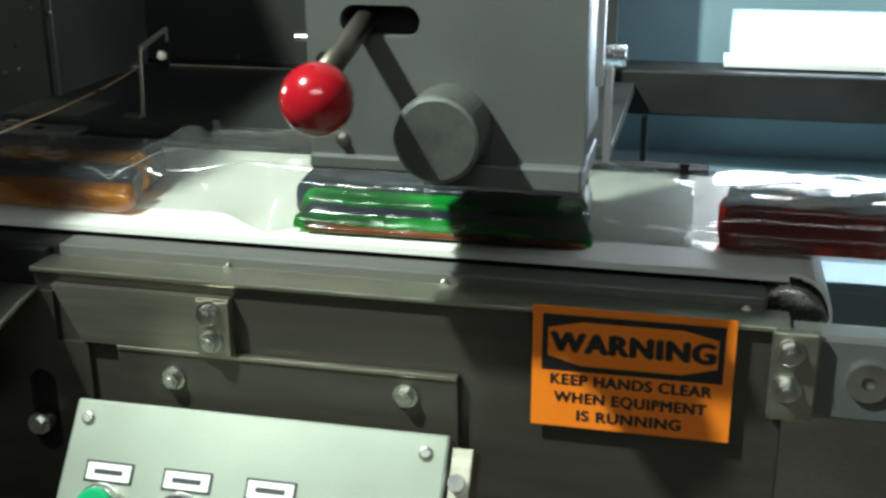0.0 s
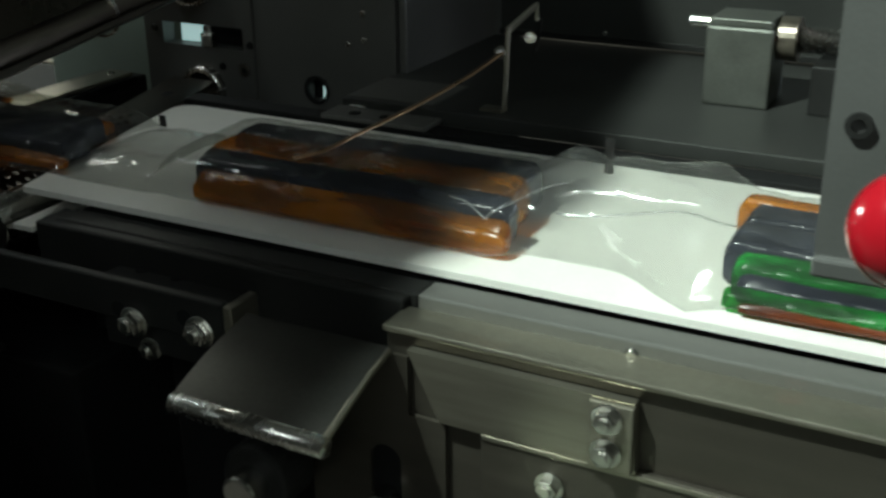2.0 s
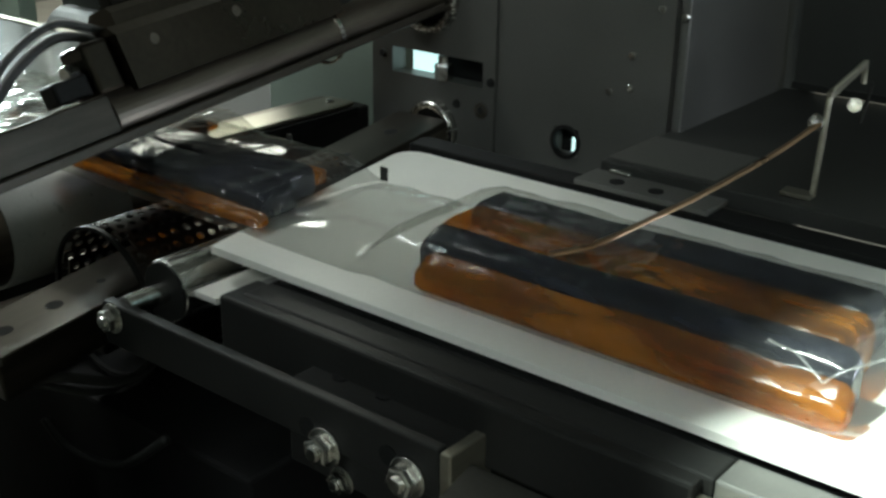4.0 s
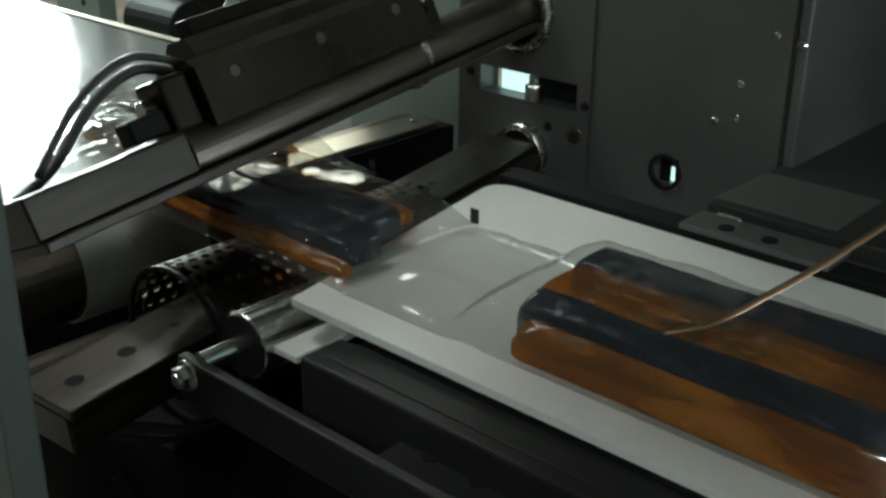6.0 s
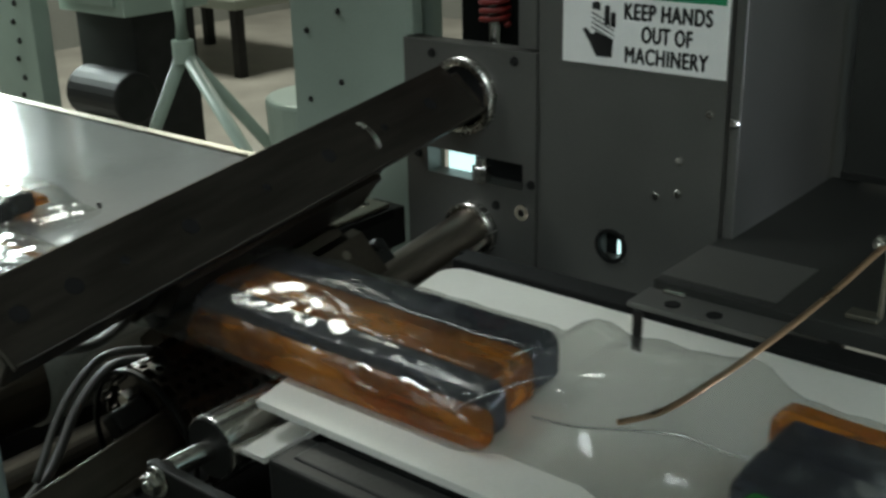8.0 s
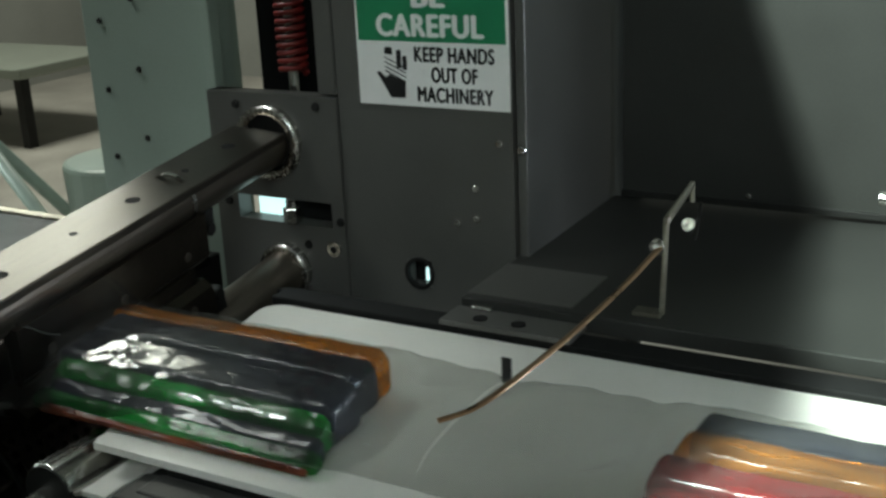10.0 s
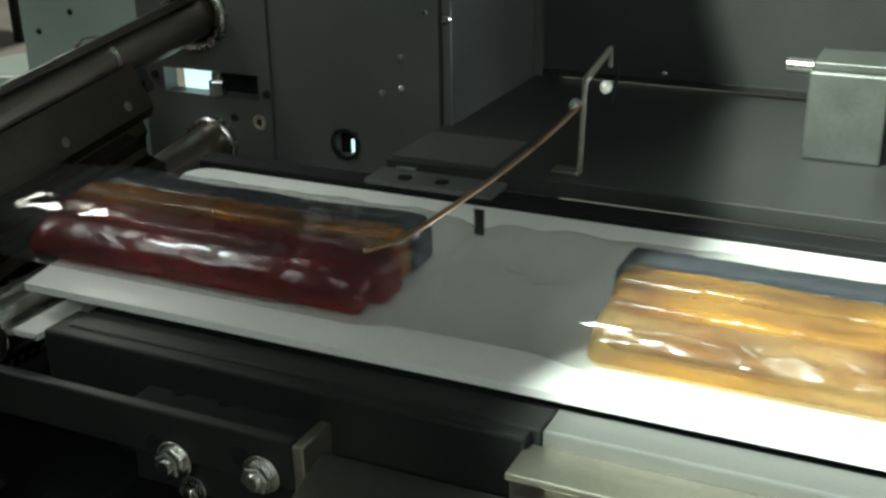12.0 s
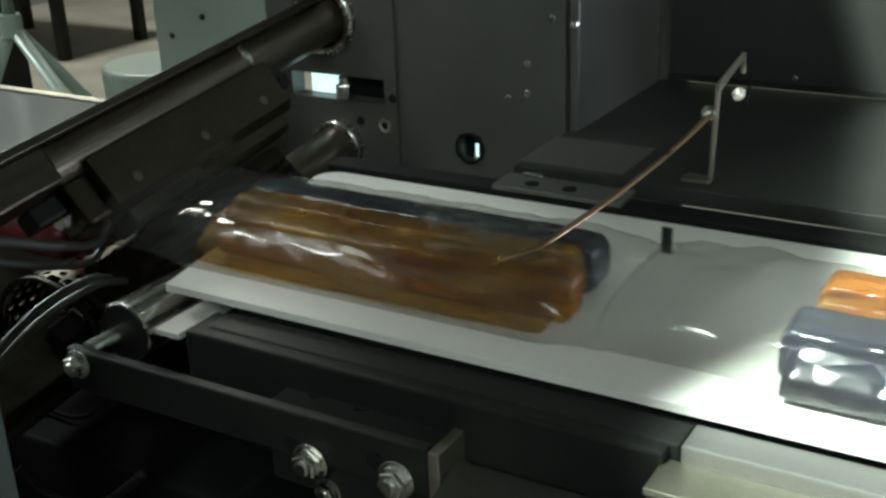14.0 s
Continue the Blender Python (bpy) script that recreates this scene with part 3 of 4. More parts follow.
def front_side():
    t = thing("front_plate", "dull stainless machine front plate", "machine plate")
    part("plate", box(-0.337, 0.150, 0.700, 0.712, 0.50, 1.059, 0.001), FRONT, t)
    part("top_ledge", box(-0.337, 0.150, 0.695, 0.722, 1.0590, 1.0625, 0.001), STEEL, t, "bright folded top edge")
    # skirt under the tray, its slanted edge along the angle bracket
    u = thing("slotted_guard", "dull brownish steel guard plate with an upright slot", "machine guard")
    part("plate", slotted_plate([(-0.388, 0.60), (-0.300, 0.60), (-0.300, 1.0105), (-0.3225, 1.0105), (-0.3225, 1.0455), (-0.388, 1.0455)], (-0.348, -0.328, 0.925, 0.987), 0.6960, 0.6990), FRONT, u)
    # black sheet stands for the shade inside the slot
    part("slot_shade_sheet", box(-0.356, -0.320, 0.6992, 0.6998, 0.915, 0.995, 0), BLACK, u)
    part("slot_stud", join(cyl((-0.338, 0.684, 0.951), (-0.338, 0.6992, 0.951), 0.0085, 18, bevel=0.001), cyl((-0.338, 0.680, 0.951), (-0.338, 0.685, 0.951), 0.0055, 6)), ZINC, u)
    a = thing("angle_bracket", "bright stainless angle bracket bolted to the front plate", "bracket")
    part("plate", prism([(-0.321, 1.0515), (-0.195, 1.0515), (-0.193, 1.0125), (-0.302, 1.0125)], 0.693, 0.6995), STEEL, a)
    part("bolt_pad", box(-0.217, -0.194, 0.689, 0.693, 1.013, 1.051, 0.0008), STEEL, a)
    bolt((-0.207, 0.689, 1.043), 0.0062, parent=a)
    bolt((-0.207, 0.689, 1.024), 0.0062, parent=a)
    c = thing("cover_plate", "grey cover plate with two bolts", "machine cover")
    part("plate", box(-0.278, -0.045, 0.694, 0.6995, 0.70, 1.0125, 0.0012), FRONT, c)
    part("top_edge", box(-0.277, -0.046, 0.6925, 0.6938, 1.0095, 1.0122, 0.0004), STEEL, c)
    bolt((-0.238, 0.694, 0.992), 0.0062, parent=c)
    bolt((-0.079, 0.694, 0.996), 0.0062, parent=c)


def tray():
    t = thing("side_tray", "bent dark steel tray with a bright rolled lip", "tray")
    bm = bmesh.new()
    cols = []
    for j in range(13):
        u = j / 12
        y = 0.697 - 0.084 * u
        drop = 0.0065 * max(0.0, (u - 0.25) / 0.75) ** 2
        x0, x1 = -0.428 + 0.015 * u, -0.334 + 0.014 * u
        cols.append([bm.verts.new(p) for p in ((x0, y, 1.049 - drop), (x1, y, 1.049 - drop), (x1, y, 1.046 - drop), (x0, y, 1.046 - drop))])
    for ca, cb in zip(cols, cols[1:]):
        for k in range(4):
            bm.faces.new((ca[k], ca[(k + 1) % 4], cb[(k + 1) % 4], cb[k]))
    bm.faces.new(cols[0])
    bm.faces.new(cols[-1][::-1])
    bmesh.ops.recalc_face_normals(bm, faces=bm.faces[:])
    part("pan", bm, TRAY, t)
    part("lip", tube([(-0.413, 0.6135, 1.0375), (-0.320, 0.6125, 1.0375)], 0.0058, 24), CHROME, t, "bright rolled lip", True)
    part("side_hem", tube([(-0.333, 0.695, 1.0475), (-0.329, 0.668, 1.0472), (-0.324, 0.640, 1.0455), (-0.320, 0.613, 1.0420)], 0.0020, 8), STEEL, t)
    s = thing("drive_pulley", "dark pulley under the tray", "pulley")
    part("wheel", cyl((-0.400, 0.655, 0.968), (-0.400, 0.685, 0.968), 0.022, 32, bevel=0.003), DARK, s, smooth=False)
    part("hub", cyl((-0.400, 0.640, 0.968), (-0.400, 0.656, 0.968), 0.011, 20, bevel=0.002), ZINC, s)
    part("axle", cyl((-0.400, 0.685, 0.968), (-0.400, 0.700, 0.968), 0.008), DARK, s)


def near_left():
    t = thing("rail_bracket", "dark steel rail bracket with two holes and bolts", "bracket")
    part("top_flange", box(-0.541, -0.44, 0.698, 0.735, 1.046, 1.050, 0.001), DARK, t)
    part("face", box(-0.541, -0.437, 0.698, 0.703, 1.005, 1.046, 0.001), DARK, t)
    part("end_tab", box(-0.440, -0.434, 0.690, 0.72, 1.012, 1.053, 0.001), STEEL, t)
    for x in (-0.522, -0.494):
        part("flange_hole", cyl((x, 0.716, 1.0498), (x, 0.716, 1.0508), 0.0048, 20), BLACK, t)
    for x, z in ((-0.508, 1.029), (-0.457, 1.034)):
        bolt((x, 0.690, z), 0.0075, parent=t)
        part("bolt_slot", cyl((x - 0.012, 0.6894, z + 0.006), (x - 0.012, 0.691, z + 0.006), 0.0052, 18), BLACK, t)
    bolt((-0.505, 0.698, 1.008), 0.0055, parent=t)
    b = thing("cantilever_bar", "long dark flat bar carrying the nose roller", "bar")
    part("bar", box(-0.678, -0.4405, 0.690, 0.697, 1.028, 1.054, 0.0015), DARK, b)
    bolt((-0.668, 0.690, 1.046), 0.0065, parent=b)
    c = thing("frame_upright", "grey-green painted machine frame upright", "machine frame")
    part("post", box(-0.90, -0.540, 0.535, 0.547, 0.0, 1.40, 0.0015), POST, c)
    bolt((-0.552, 0.535, 1.060), 0.006, parent=c)


def control_box():
    m = Matrix.Translation((-0.153, 0.630, 1.004)) @ pose(0, 0, 0, -38, 0, 0.5)
    t = thing("control_box", "pale anodised control box with push buttons and label tags", "control panel", m)
    # local: x along the box, z up the sloping face, y into the box
    part("face", box(-0.117, 0.117, 0.0, 0.055, -0.20, 0.002, 0.002), ALU, t)
    part("side_flange", box(0.118, 0.131, 0.004, 0.03, -0.10, -0.004, 0.001), STEEL, t)
    part("flange_bolt", cyl((0.124, -0.004, -0.025), (0.124, 0.006, -0.025), 0.005, 14), ZINC, t)
    for x in (-0.107, 0.104):
        screw((x, 0.0, -0.010), 0.0045, t, (0, -1, 0))
    for x, cap in ((-0.086, GREENLENS), (-0.036, DARK), (0.016, WHITE)):
        tag = part("label_tag", box(x - 0.014, x + 0.014, -0.0012, 0.0, -0.046, -0.036, 0.0004), WHITE, t, "small white label tag")
        part("label_rim", box(x - 0.0155, x + 0.0155, -0.0006, 0.0002, -0.0475, -0.0345, 0.0002), INK, t)
        part("label_bar", box(x - 0.009, x + 0.009, -0.0016, -0.0011, -0.0425, -0.0395, 0), INK, tag)
        base = part("button_bezel", cyl((x, -0.006, -0.062), (x, 0, -0.062), 0.0145, 28, bevel=0.001), ZINC, t)
        part("button_cap", cyl((x, -0.014, -0.062), (x, -0.006, -0.062), 0.0115, 24, bevel=0.003), cap, base)


def gear_plate():
    t = thing("lever_housing", "grey cast housing with a slotted lever and round hub", "machine housing")
    face = slotted_plate([(-0.113, 1.168), (0.034, 1.168), (0.034, 1.62), (-0.113, 1.62)], (-0.0945, -0.0520, 1.2310, 1.2470), 0.634, 0.646)
    part("face", face, GREYGEAR, t)
    # black box behind the lever slot stands for its shaded inside
    part("lever_slot_shade", box(-0.101, -0.046, 0.646, 0.650, 1.224, 1.253, 0), BLACK, t)
    part("side_body", box(-0.110, 0.031, 0.651, 0.735, 1.169, 1.62, 0.002), GREYGEAR, t)
    part("lower_flange", box(-0.050, 0.034, 0.626, 0.70, 1.155, 1.168, 0.0015), GREYGEAR, t)
    part("lower_lip", box(-0.113, -0.050, 0.630, 0.66, 1.160, 1.168, 0.0015), GREYGEAR, t)
    part("hub", cyl((-0.036, 0.600, 1.186), (-0.036, 0.634, 1.186), 0.0225, 48, bevel=0.0025), CAST, t, "large round grey hub", False)
    part("socket_screw", ring((-0.103, 0.632, 1.218), 0.0025, 0.0048, 0.003, 20), DARK, t)
    bolt((-0.095, 0.634, 1.176), 0.003, parent=t)
    arm = part("lever", cyl((-0.083, 0.648, 1.240), (-0.0765, 0.548, 1.224), 0.0058, 20), SHAFT, t, "bright turned lever", True)
    ball = bmesh.new()
    bmesh.ops.create_uvsphere(ball, u_segments=48, v_segments=28, radius=0.0166)
    ball.transform(Matrix.Translation((-0.0745, 0.537, 1.218)))
    part("ball_knob", ball, RED, arm, "glossy red ball knob", True)
    # clear guard strips
    g = thing("guard_door", "clear guard door edge with bright strips", "guard")
    part("edge_strip", box(0.036, 0.040, 0.655, 0.662, 1.205, 1.27, 0.0008), WHITE, g)
    part("lower_strip", box(0.041, 0.045, 0.655, 0.662, 1.165, 1.215, 0.0008), WHITE, g)


def right_end():
    t = thing("take_up_block", "grey take-up bearing block with two bolts", "bearing")
    part("body", box(0.146, 0.30, 0.698, 0.722, 1.005, 1.058, 0.003), GREYGEAR, t)
    part("pad", box(0.140, 0.166, 0.690, 0.698, 1.006, 1.062, 0.0015), STEEL, t)
    bolt((0.150, 0.690, 1.050), 0.0062, parent=t)
    bolt((0.150, 0.690, 1.027), 0.0062, parent=t)
    part("centre_screw", ring((0.195, 0.695, 1.032), 0.004, 0.012, 0.004, 28), ZINC, t)
    # fluorescent inside the guard
    l = thing("strip_light", "glowing fluorescent strip light in a white tray", "light")
    part("tube", cyl((0.125, 1.315, 1.138), (0.48, 1.315, 1.138), 0.016, 20), TUBE, l, smooth=True)
    part("reflector", box(0.115, 0.50, 1.335, 1.345, 1.113, 1.161, 0.002), BLUE, l)
    part("tray", box(0.110, 0.50, 1.29, 1.34, 1.106, 1.113, 0.001), WHITE, l)
    b = thing("cross_beam", "dark blue-grey machine cross beam", "machine beam")
    part("beam", box(-0.02, 0.8, 1.27, 1.33, 1.056, 1.104, 0.003), DARK, b)
    part("leg", box(0.03, 0.036, 1.255, 1.262, 1.005, 1.058, 0.001), DARK, b)
    w = thing("blue_guard_panel", "pale blue lit guard panel behind the infeed", "guard panel")
    part("panel", box(-0.02, 0.8, 1.40, 1.41, 0.70, 1.7, 0.002), BLUE, w)
    part("shelf", box(-0.02, 0.8, 0.99, 1.40, 0.975, 0.985, 0.002), BLUE, w)


rear_side()
bearing_shaft()
wire_bracket()
conveyor()
front_side()
tray()
near_left()
control_box()
gear_plate()
right_end()


# ---- signs ----
def warning_sign():
    t = thing("warning_sign", "orange warning sign with black lettering on the front plate", "sign")
    x0, x1, z0, z1, y = 0.001, 0.120, 0.986, 1.065, 0.6935
    part("sheet", box(x0, x1, y, y + 0.0013, z0, z1, 0), ORANGE, t)
    w, h = x1 - x0, z1 - z0

    def at(u, v):
        return (x0 + u * w, z1 - v * h)
    part("header", prism([at(0.05, 0.06), at(0.95, 0.06), at(0.95, 0.52), at(0.05, 0.52)], y - 0.0003, y + 0.0004), INK, t)
    part("header_field", prism([at(0.08, 0.17), at(0.25, 0.11), at(0.75, 0.11), at(0.92, 0.17), at(0.92, 0.40), at(0.75, 0.47), at(0.25, 0.47), at(0.08, 0.40)], y - 0.0005, y + 0.0003), ORANGE, t)
    cx = (x0 + x1) / 2
    lettering("WARNING", 0.0165, (cx, y - 0.0006, at(0, 0.29)[1]), t, INK, 0.80 * w, squash=1.08, bold=0.075)
    for body, v, wd in (("KEEP HANDS CLEAR", 0.60, 0.80), ("WHEN EQUIPMENT", 0.75, 0.76), ("IS RUNNING", 0.90, 0.52)):
        lettering(body, 0.0098, (cx, y - 0.0001, at(0, v)[1]), t, INK, wd * w)


def careful_sign():
    t = thing("safety_sign", "white and green safety sign with black lettering", "sign")
    x0, x1, z0, z1, y = -0.681, -0.552, 1.2005, 1.294, 1.0835
    part("sheet", box(x0, x1, y, y + 0.0013, z0, z1, 0), WHITE, t)
    part("green_band", box(x0 + 0.002, x1 - 0.002, y - 0.0004, y - 0.0001, 1.2495, z1 - 0.002, 0), SIGNGREEN, t)
    lettering("BE", 0.021, (-0.6165, y - 0.0008, 1.2815), t, WHITE, 0.026)
    lettering("CAREFUL", 0.0205, (-0.6165, y - 0.0008, 1.2605), t, WHITE, 0.089, squash=1.12)
    for body, z, wd in (("KEEP HANDS", 1.2395, 0.066), ("OUT OF", 1.2245, 0.038), ("MACHINERY", 1.2095, 0.063)):
        lettering(body, 0.0135, (-0.597, y - 0.0001, z), t, INK, wd, squash=1.16)
    # plain pictogram
    part("pictogram_base", prism([(-0.6640, 1.2250), (-0.6615, 1.2262), (-0.6560, 1.2215), (-0.6529, 1.2242), (-0.6388, 1.2190), (-0.6397, 1.2068), (-0.6521, 1.2065), (-0.6579, 1.2160)], y - 0.0006, y - 0.0002), INK, t)
    for xa, xb, za, zb in ((-0.6562, -0.6497, 1.2398, 1.2452), (-0.6460, -0.6420, 1.2296, 1.2432), (-0.6408, -0.6372, 1.2285, 1.2388)):
        part("pictogram_bar", prism([(xa, za), (xb, za - 0.0006), (xb, zb - 0.001), ((xa + xb) / 2, zb), (xa, zb - 0.001)], y - 0.0006, y - 0.0002), INK, t)
    for i in range(4):
        za = 1.2368 - i * 0.0034
        part("pictogram_line", prism([(-0.6565, za), (-0.6385, za - 0.0080), (-0.6385, za - 0.0073), (-0.6565, za + 0.0007)], y - 0.0006, y - 0.0002), INK, t)


warning_sign()
careful_sign()


# ---- cutter section ----
def cutter_head(name, label):
    """A jaw shaft with its flat, seal block and near end, along local y from 0 (rear) to -0.43."""
    t = thing(name, label, "sealing jaw")
    n = 40
    r = 0.0195
    # round bar with a milled flat away from the block (block points to local +x)
    outline = []
    for k in range(n):
        a = 2 * math.pi * k / n
        outline.append((max(-0.0105, r * math.cos(a)), r * math.sin(a)))
    part("shaft", prism(outline, -0.335, 0.0), SHAFT, t, "worn round jaw shaft with a milled flat")
    part("mount_plate", box(-0.0165, -0.0105, -0.44, -0.018, -0.0255, 0.0255, 0.001), BARSTEEL, t, "flat drilled mounting bar")
    part("square_end", box(-0.0105, 0.014, -0.44, -0.336, -0.020, 0.020, 0.0015), BARSTEEL, t)
    part("collar", ring((0, -0.135, 0), r, r + 0.0012, 0.004, 40), CHROME, t)
    for y, rr in ((-0.06, 0.0055), (-0.115, 0.003), (-0.175, 0.0055), (-0.235, 0.003), (-0.30, 0.0055), (-0.35, 0.003), (-0.385, 0.0055), (-0.42, 0.0055)):
        part("flat_hole", cyl((-0.01662, y, 0), (-0.0160, y, 0), rr, 20), BLACK, t)
    # stepped block: broad clamp, chamfered shoulder, narrow seal bar
    side = [(0.010, -0.0215), (0.044, -0.0215), (0.050, -0.0155), (0.050, 0.0155), (0.044, 0.0215), (0.010, 0.0215)]
    blk = part("jaw_block", prism(side, -0.315, -0.125), JAW, t, "dull steel jaw block with chamfered edges")
    part("jaw_shoulder", prism([(0.050, -0.013), (0.058, -0.013), (0.062, -0.009), (0.062, 0.009), (0.058, 0.013), (0.050, 0.013)], -0.306, -0.134), JAW, blk)
    part("seal_bar", box(0.062, 0.072, -0.298, -0.142, -0.006, 0.006, 0.001), OILY, blk, "narrow oily seal bar")
    for y in (-0.15, -0.22, -0.29):
        for z0, z1 in ((-0.0220, -0.0212), (0.0212, 0.0220)):
            part("cap_screw", cyl((0.035, y, z0), (0.035, y, z1), 0.0036, 14, bevel=0.0003), SHAFT, blk)
    part("rear_stop", join(box(0.012, 0.034, -0.122, -0.102, -0.012, 0.012, 0.002), cyl((0.030, -0.112, -0.016), (0.030, -0.112, 0.016), 0.005, 12)), DARK, t)
    clamp = part("end_clamp", box(0.014, 0.046, -0.336, -0.3155, -0.014, 0.014, 0.003), JAW, t)
    part("clamp_bolt", cyl((0.032, -0.345, 0.0), (0.032, -0.336, 0.0), 0.0065, 6, bevel=0.001), ZINC, clamp)
    part("terminal", box(0.016, 0.030, -0.362, -0.337, -0.010, 0.006, 0.002), DARK, t, "small black terminal block")
    part("lead", tube(smoothline([(0.045, -0.312, 0.0), (0.055, -0.335, 0.006), (0.045, -0.365, 0.012), (0.022, -0.40, 0.012), (0.012, -0.43, 0.006)]), 0.0032, 10), RUBBER, t, smooth=True)
    part("lead_two", tube(smoothline([(0.05, -0.312, -0.006), (0.062, -0.34, -0.002), (0.050, -0.375, 0.004), (0.020, -0.415, 0.004)]), 0.0024, 10), RUBBER, t, smooth=True)
    return t


UPPER = cutter_head("upper_cutter_head", "dark oily rotating upper sealing jaw on its worn shaft")
LOWER = cutter_head("lower_cutter_head", "dark oily rotating lower sealing jaw on its worn shaft")


def outfeed():
    # perforated guard: curved sheet with real holes
    t = thing("perforated_guard", "curved perforated steel guard sheet under the film", "guard")
    bm = bmesh.new()
    rows_a, cols_y = 18, 22
    x0, z0, rad = -0.758, 1.010, 0.050
    for i in range(rows_a):
        for j in range(cols_y):
            a = math.radians(-22 + (i + 0.5) * 11)
            y = 0.752 + (j + 0.5 * (i % 2)) * 0.0092
            da, dy, hr = math.radians(11) / 2, 0.0046, 0.0030
            def P(u, v):
                aa = a + u / rad
                return Vector((x0 + rad * math.cos(aa), y + v, z0 + rad * math.sin(aa)))
            sq = [(-da * rad, -dy), (0, -dy), (da * rad, -dy), (da * rad, 0), (da * rad, dy), (0, dy), (-da * rad, dy), (-da * rad, 0)]
            outer = [bm.verts.new(P(*p)) for p in sq]
            inner = [bm.verts.new(P(hr * math.cos(g), hr * math.sin(g))) for g in [math.atan2(p[1], p[0]) for p in sq]]
            for k in range(8):
                bm.faces.new((outer[k], outer[(k + 1) % 8], inner[(k + 1) % 8], inner[k]))
    bmesh.ops.remove_doubles(bm, verts=bm.verts[:], dist=0.00005)
    bmesh.ops.recalc_face_normals(bm, faces=bm.faces[:])
    ob = part("sheet", bm, BARSTEEL, t)
    so = ob.modifiers.new("thick", "SOLIDIFY")
    so.thickness = 0.0012
    part("end_rib", ring((x0, 0.742, z0), 0.0482, 0.0505, 0.003, 40), DARK, t)

    r = thing("outfeed_roller", "steel outfeed roller with a white belt round it", "roller")
    part("roller", cyl((-0.880, 0.66, 1.026), (-0.880, 1.07, 1.026), 0.036, 40, bevel=0.001), SHAFT, r)
    part("belt_wrap", ring((-0.880, 0.735, 1.026), 0.0365, 0.0385, 0.096, 44), WRAP, r, "white belt round the roller", True)
    part("second_roller", cyl((-0.822, 0.66, 0.985), (-0.822, 1.07, 0.985), 0.016, 28, bevel=0.001), SHAFT, r)
    o = thing("outfeed_table", "shiny pale outfeed belt table", "conveyor")
    part("table_top", box(-2.6, -0.921, 0.72, 1.19, 1.010, 1.022, 0.002), TABLE, o, "shiny pale table top")
    part("table_side", box(-2.6, -0.92, 0.70, 0.7185, 0.93, 1.025, 0.002), GREEN, o)
    part("far_edge", box(-2.6, -0.90, 1.191, 1.205, 0.98, 1.024, 0.002), STEEL, o)
    part("table_leg", box(-2.45, -2.38, 0.9, 0.97, 0.0, 1.009, 0.002), GREEN, o)
    part("table_leg", box(-1.25, -1.18, 0.9, 0.97, 0.0, 1.009, 0.002), GREEN, o)
    b = thing("knife_carrier", "grey cross bar with a slotted steel cap", "machine bar")
    part("bar", box(-0.868, -0.832, 0.885, 1.075, 1.028, 1.062, 0.002), DARK, b)
    part("cap", box(-0.866, -0.836, 0.885, 1.06, 1.063, 1.067, 0.001), STEEL, b)
    part("groove", box(-0.834, -0.831, 0.885, 1.06, 1.055, 1.063, 0.0005), BLACK, b)
    screw((-0.850, 1.045, 1.067), 0.004, b, (0, 0, 1))
    d = thing("lower_guard_hoop", "thin bent steel hoop under the guard", "hoop")
    part("hoop", tube(smoothline([(-0.70, 0.66, 0.985), (-0.685, 0.665, 0.968), (-0.655, 0.675, 0.965), (-0.630, 0.69, 0.985)]), 0.003, 8), DARK, d, smooth=True)
    # black boxes added to keep the shaded space under the cutter dark
    e = thing("under_cutter_fill", "black boxes filling the dark space under the cutter", "machine base")
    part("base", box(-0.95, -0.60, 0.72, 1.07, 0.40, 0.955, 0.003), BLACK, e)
    part("dark_fill_front", box(-0.90, -0.36, 0.56, 0.695, 0.0, 0.86, 0.003), BLACK, e)
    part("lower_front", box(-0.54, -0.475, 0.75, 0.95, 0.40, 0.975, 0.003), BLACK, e)


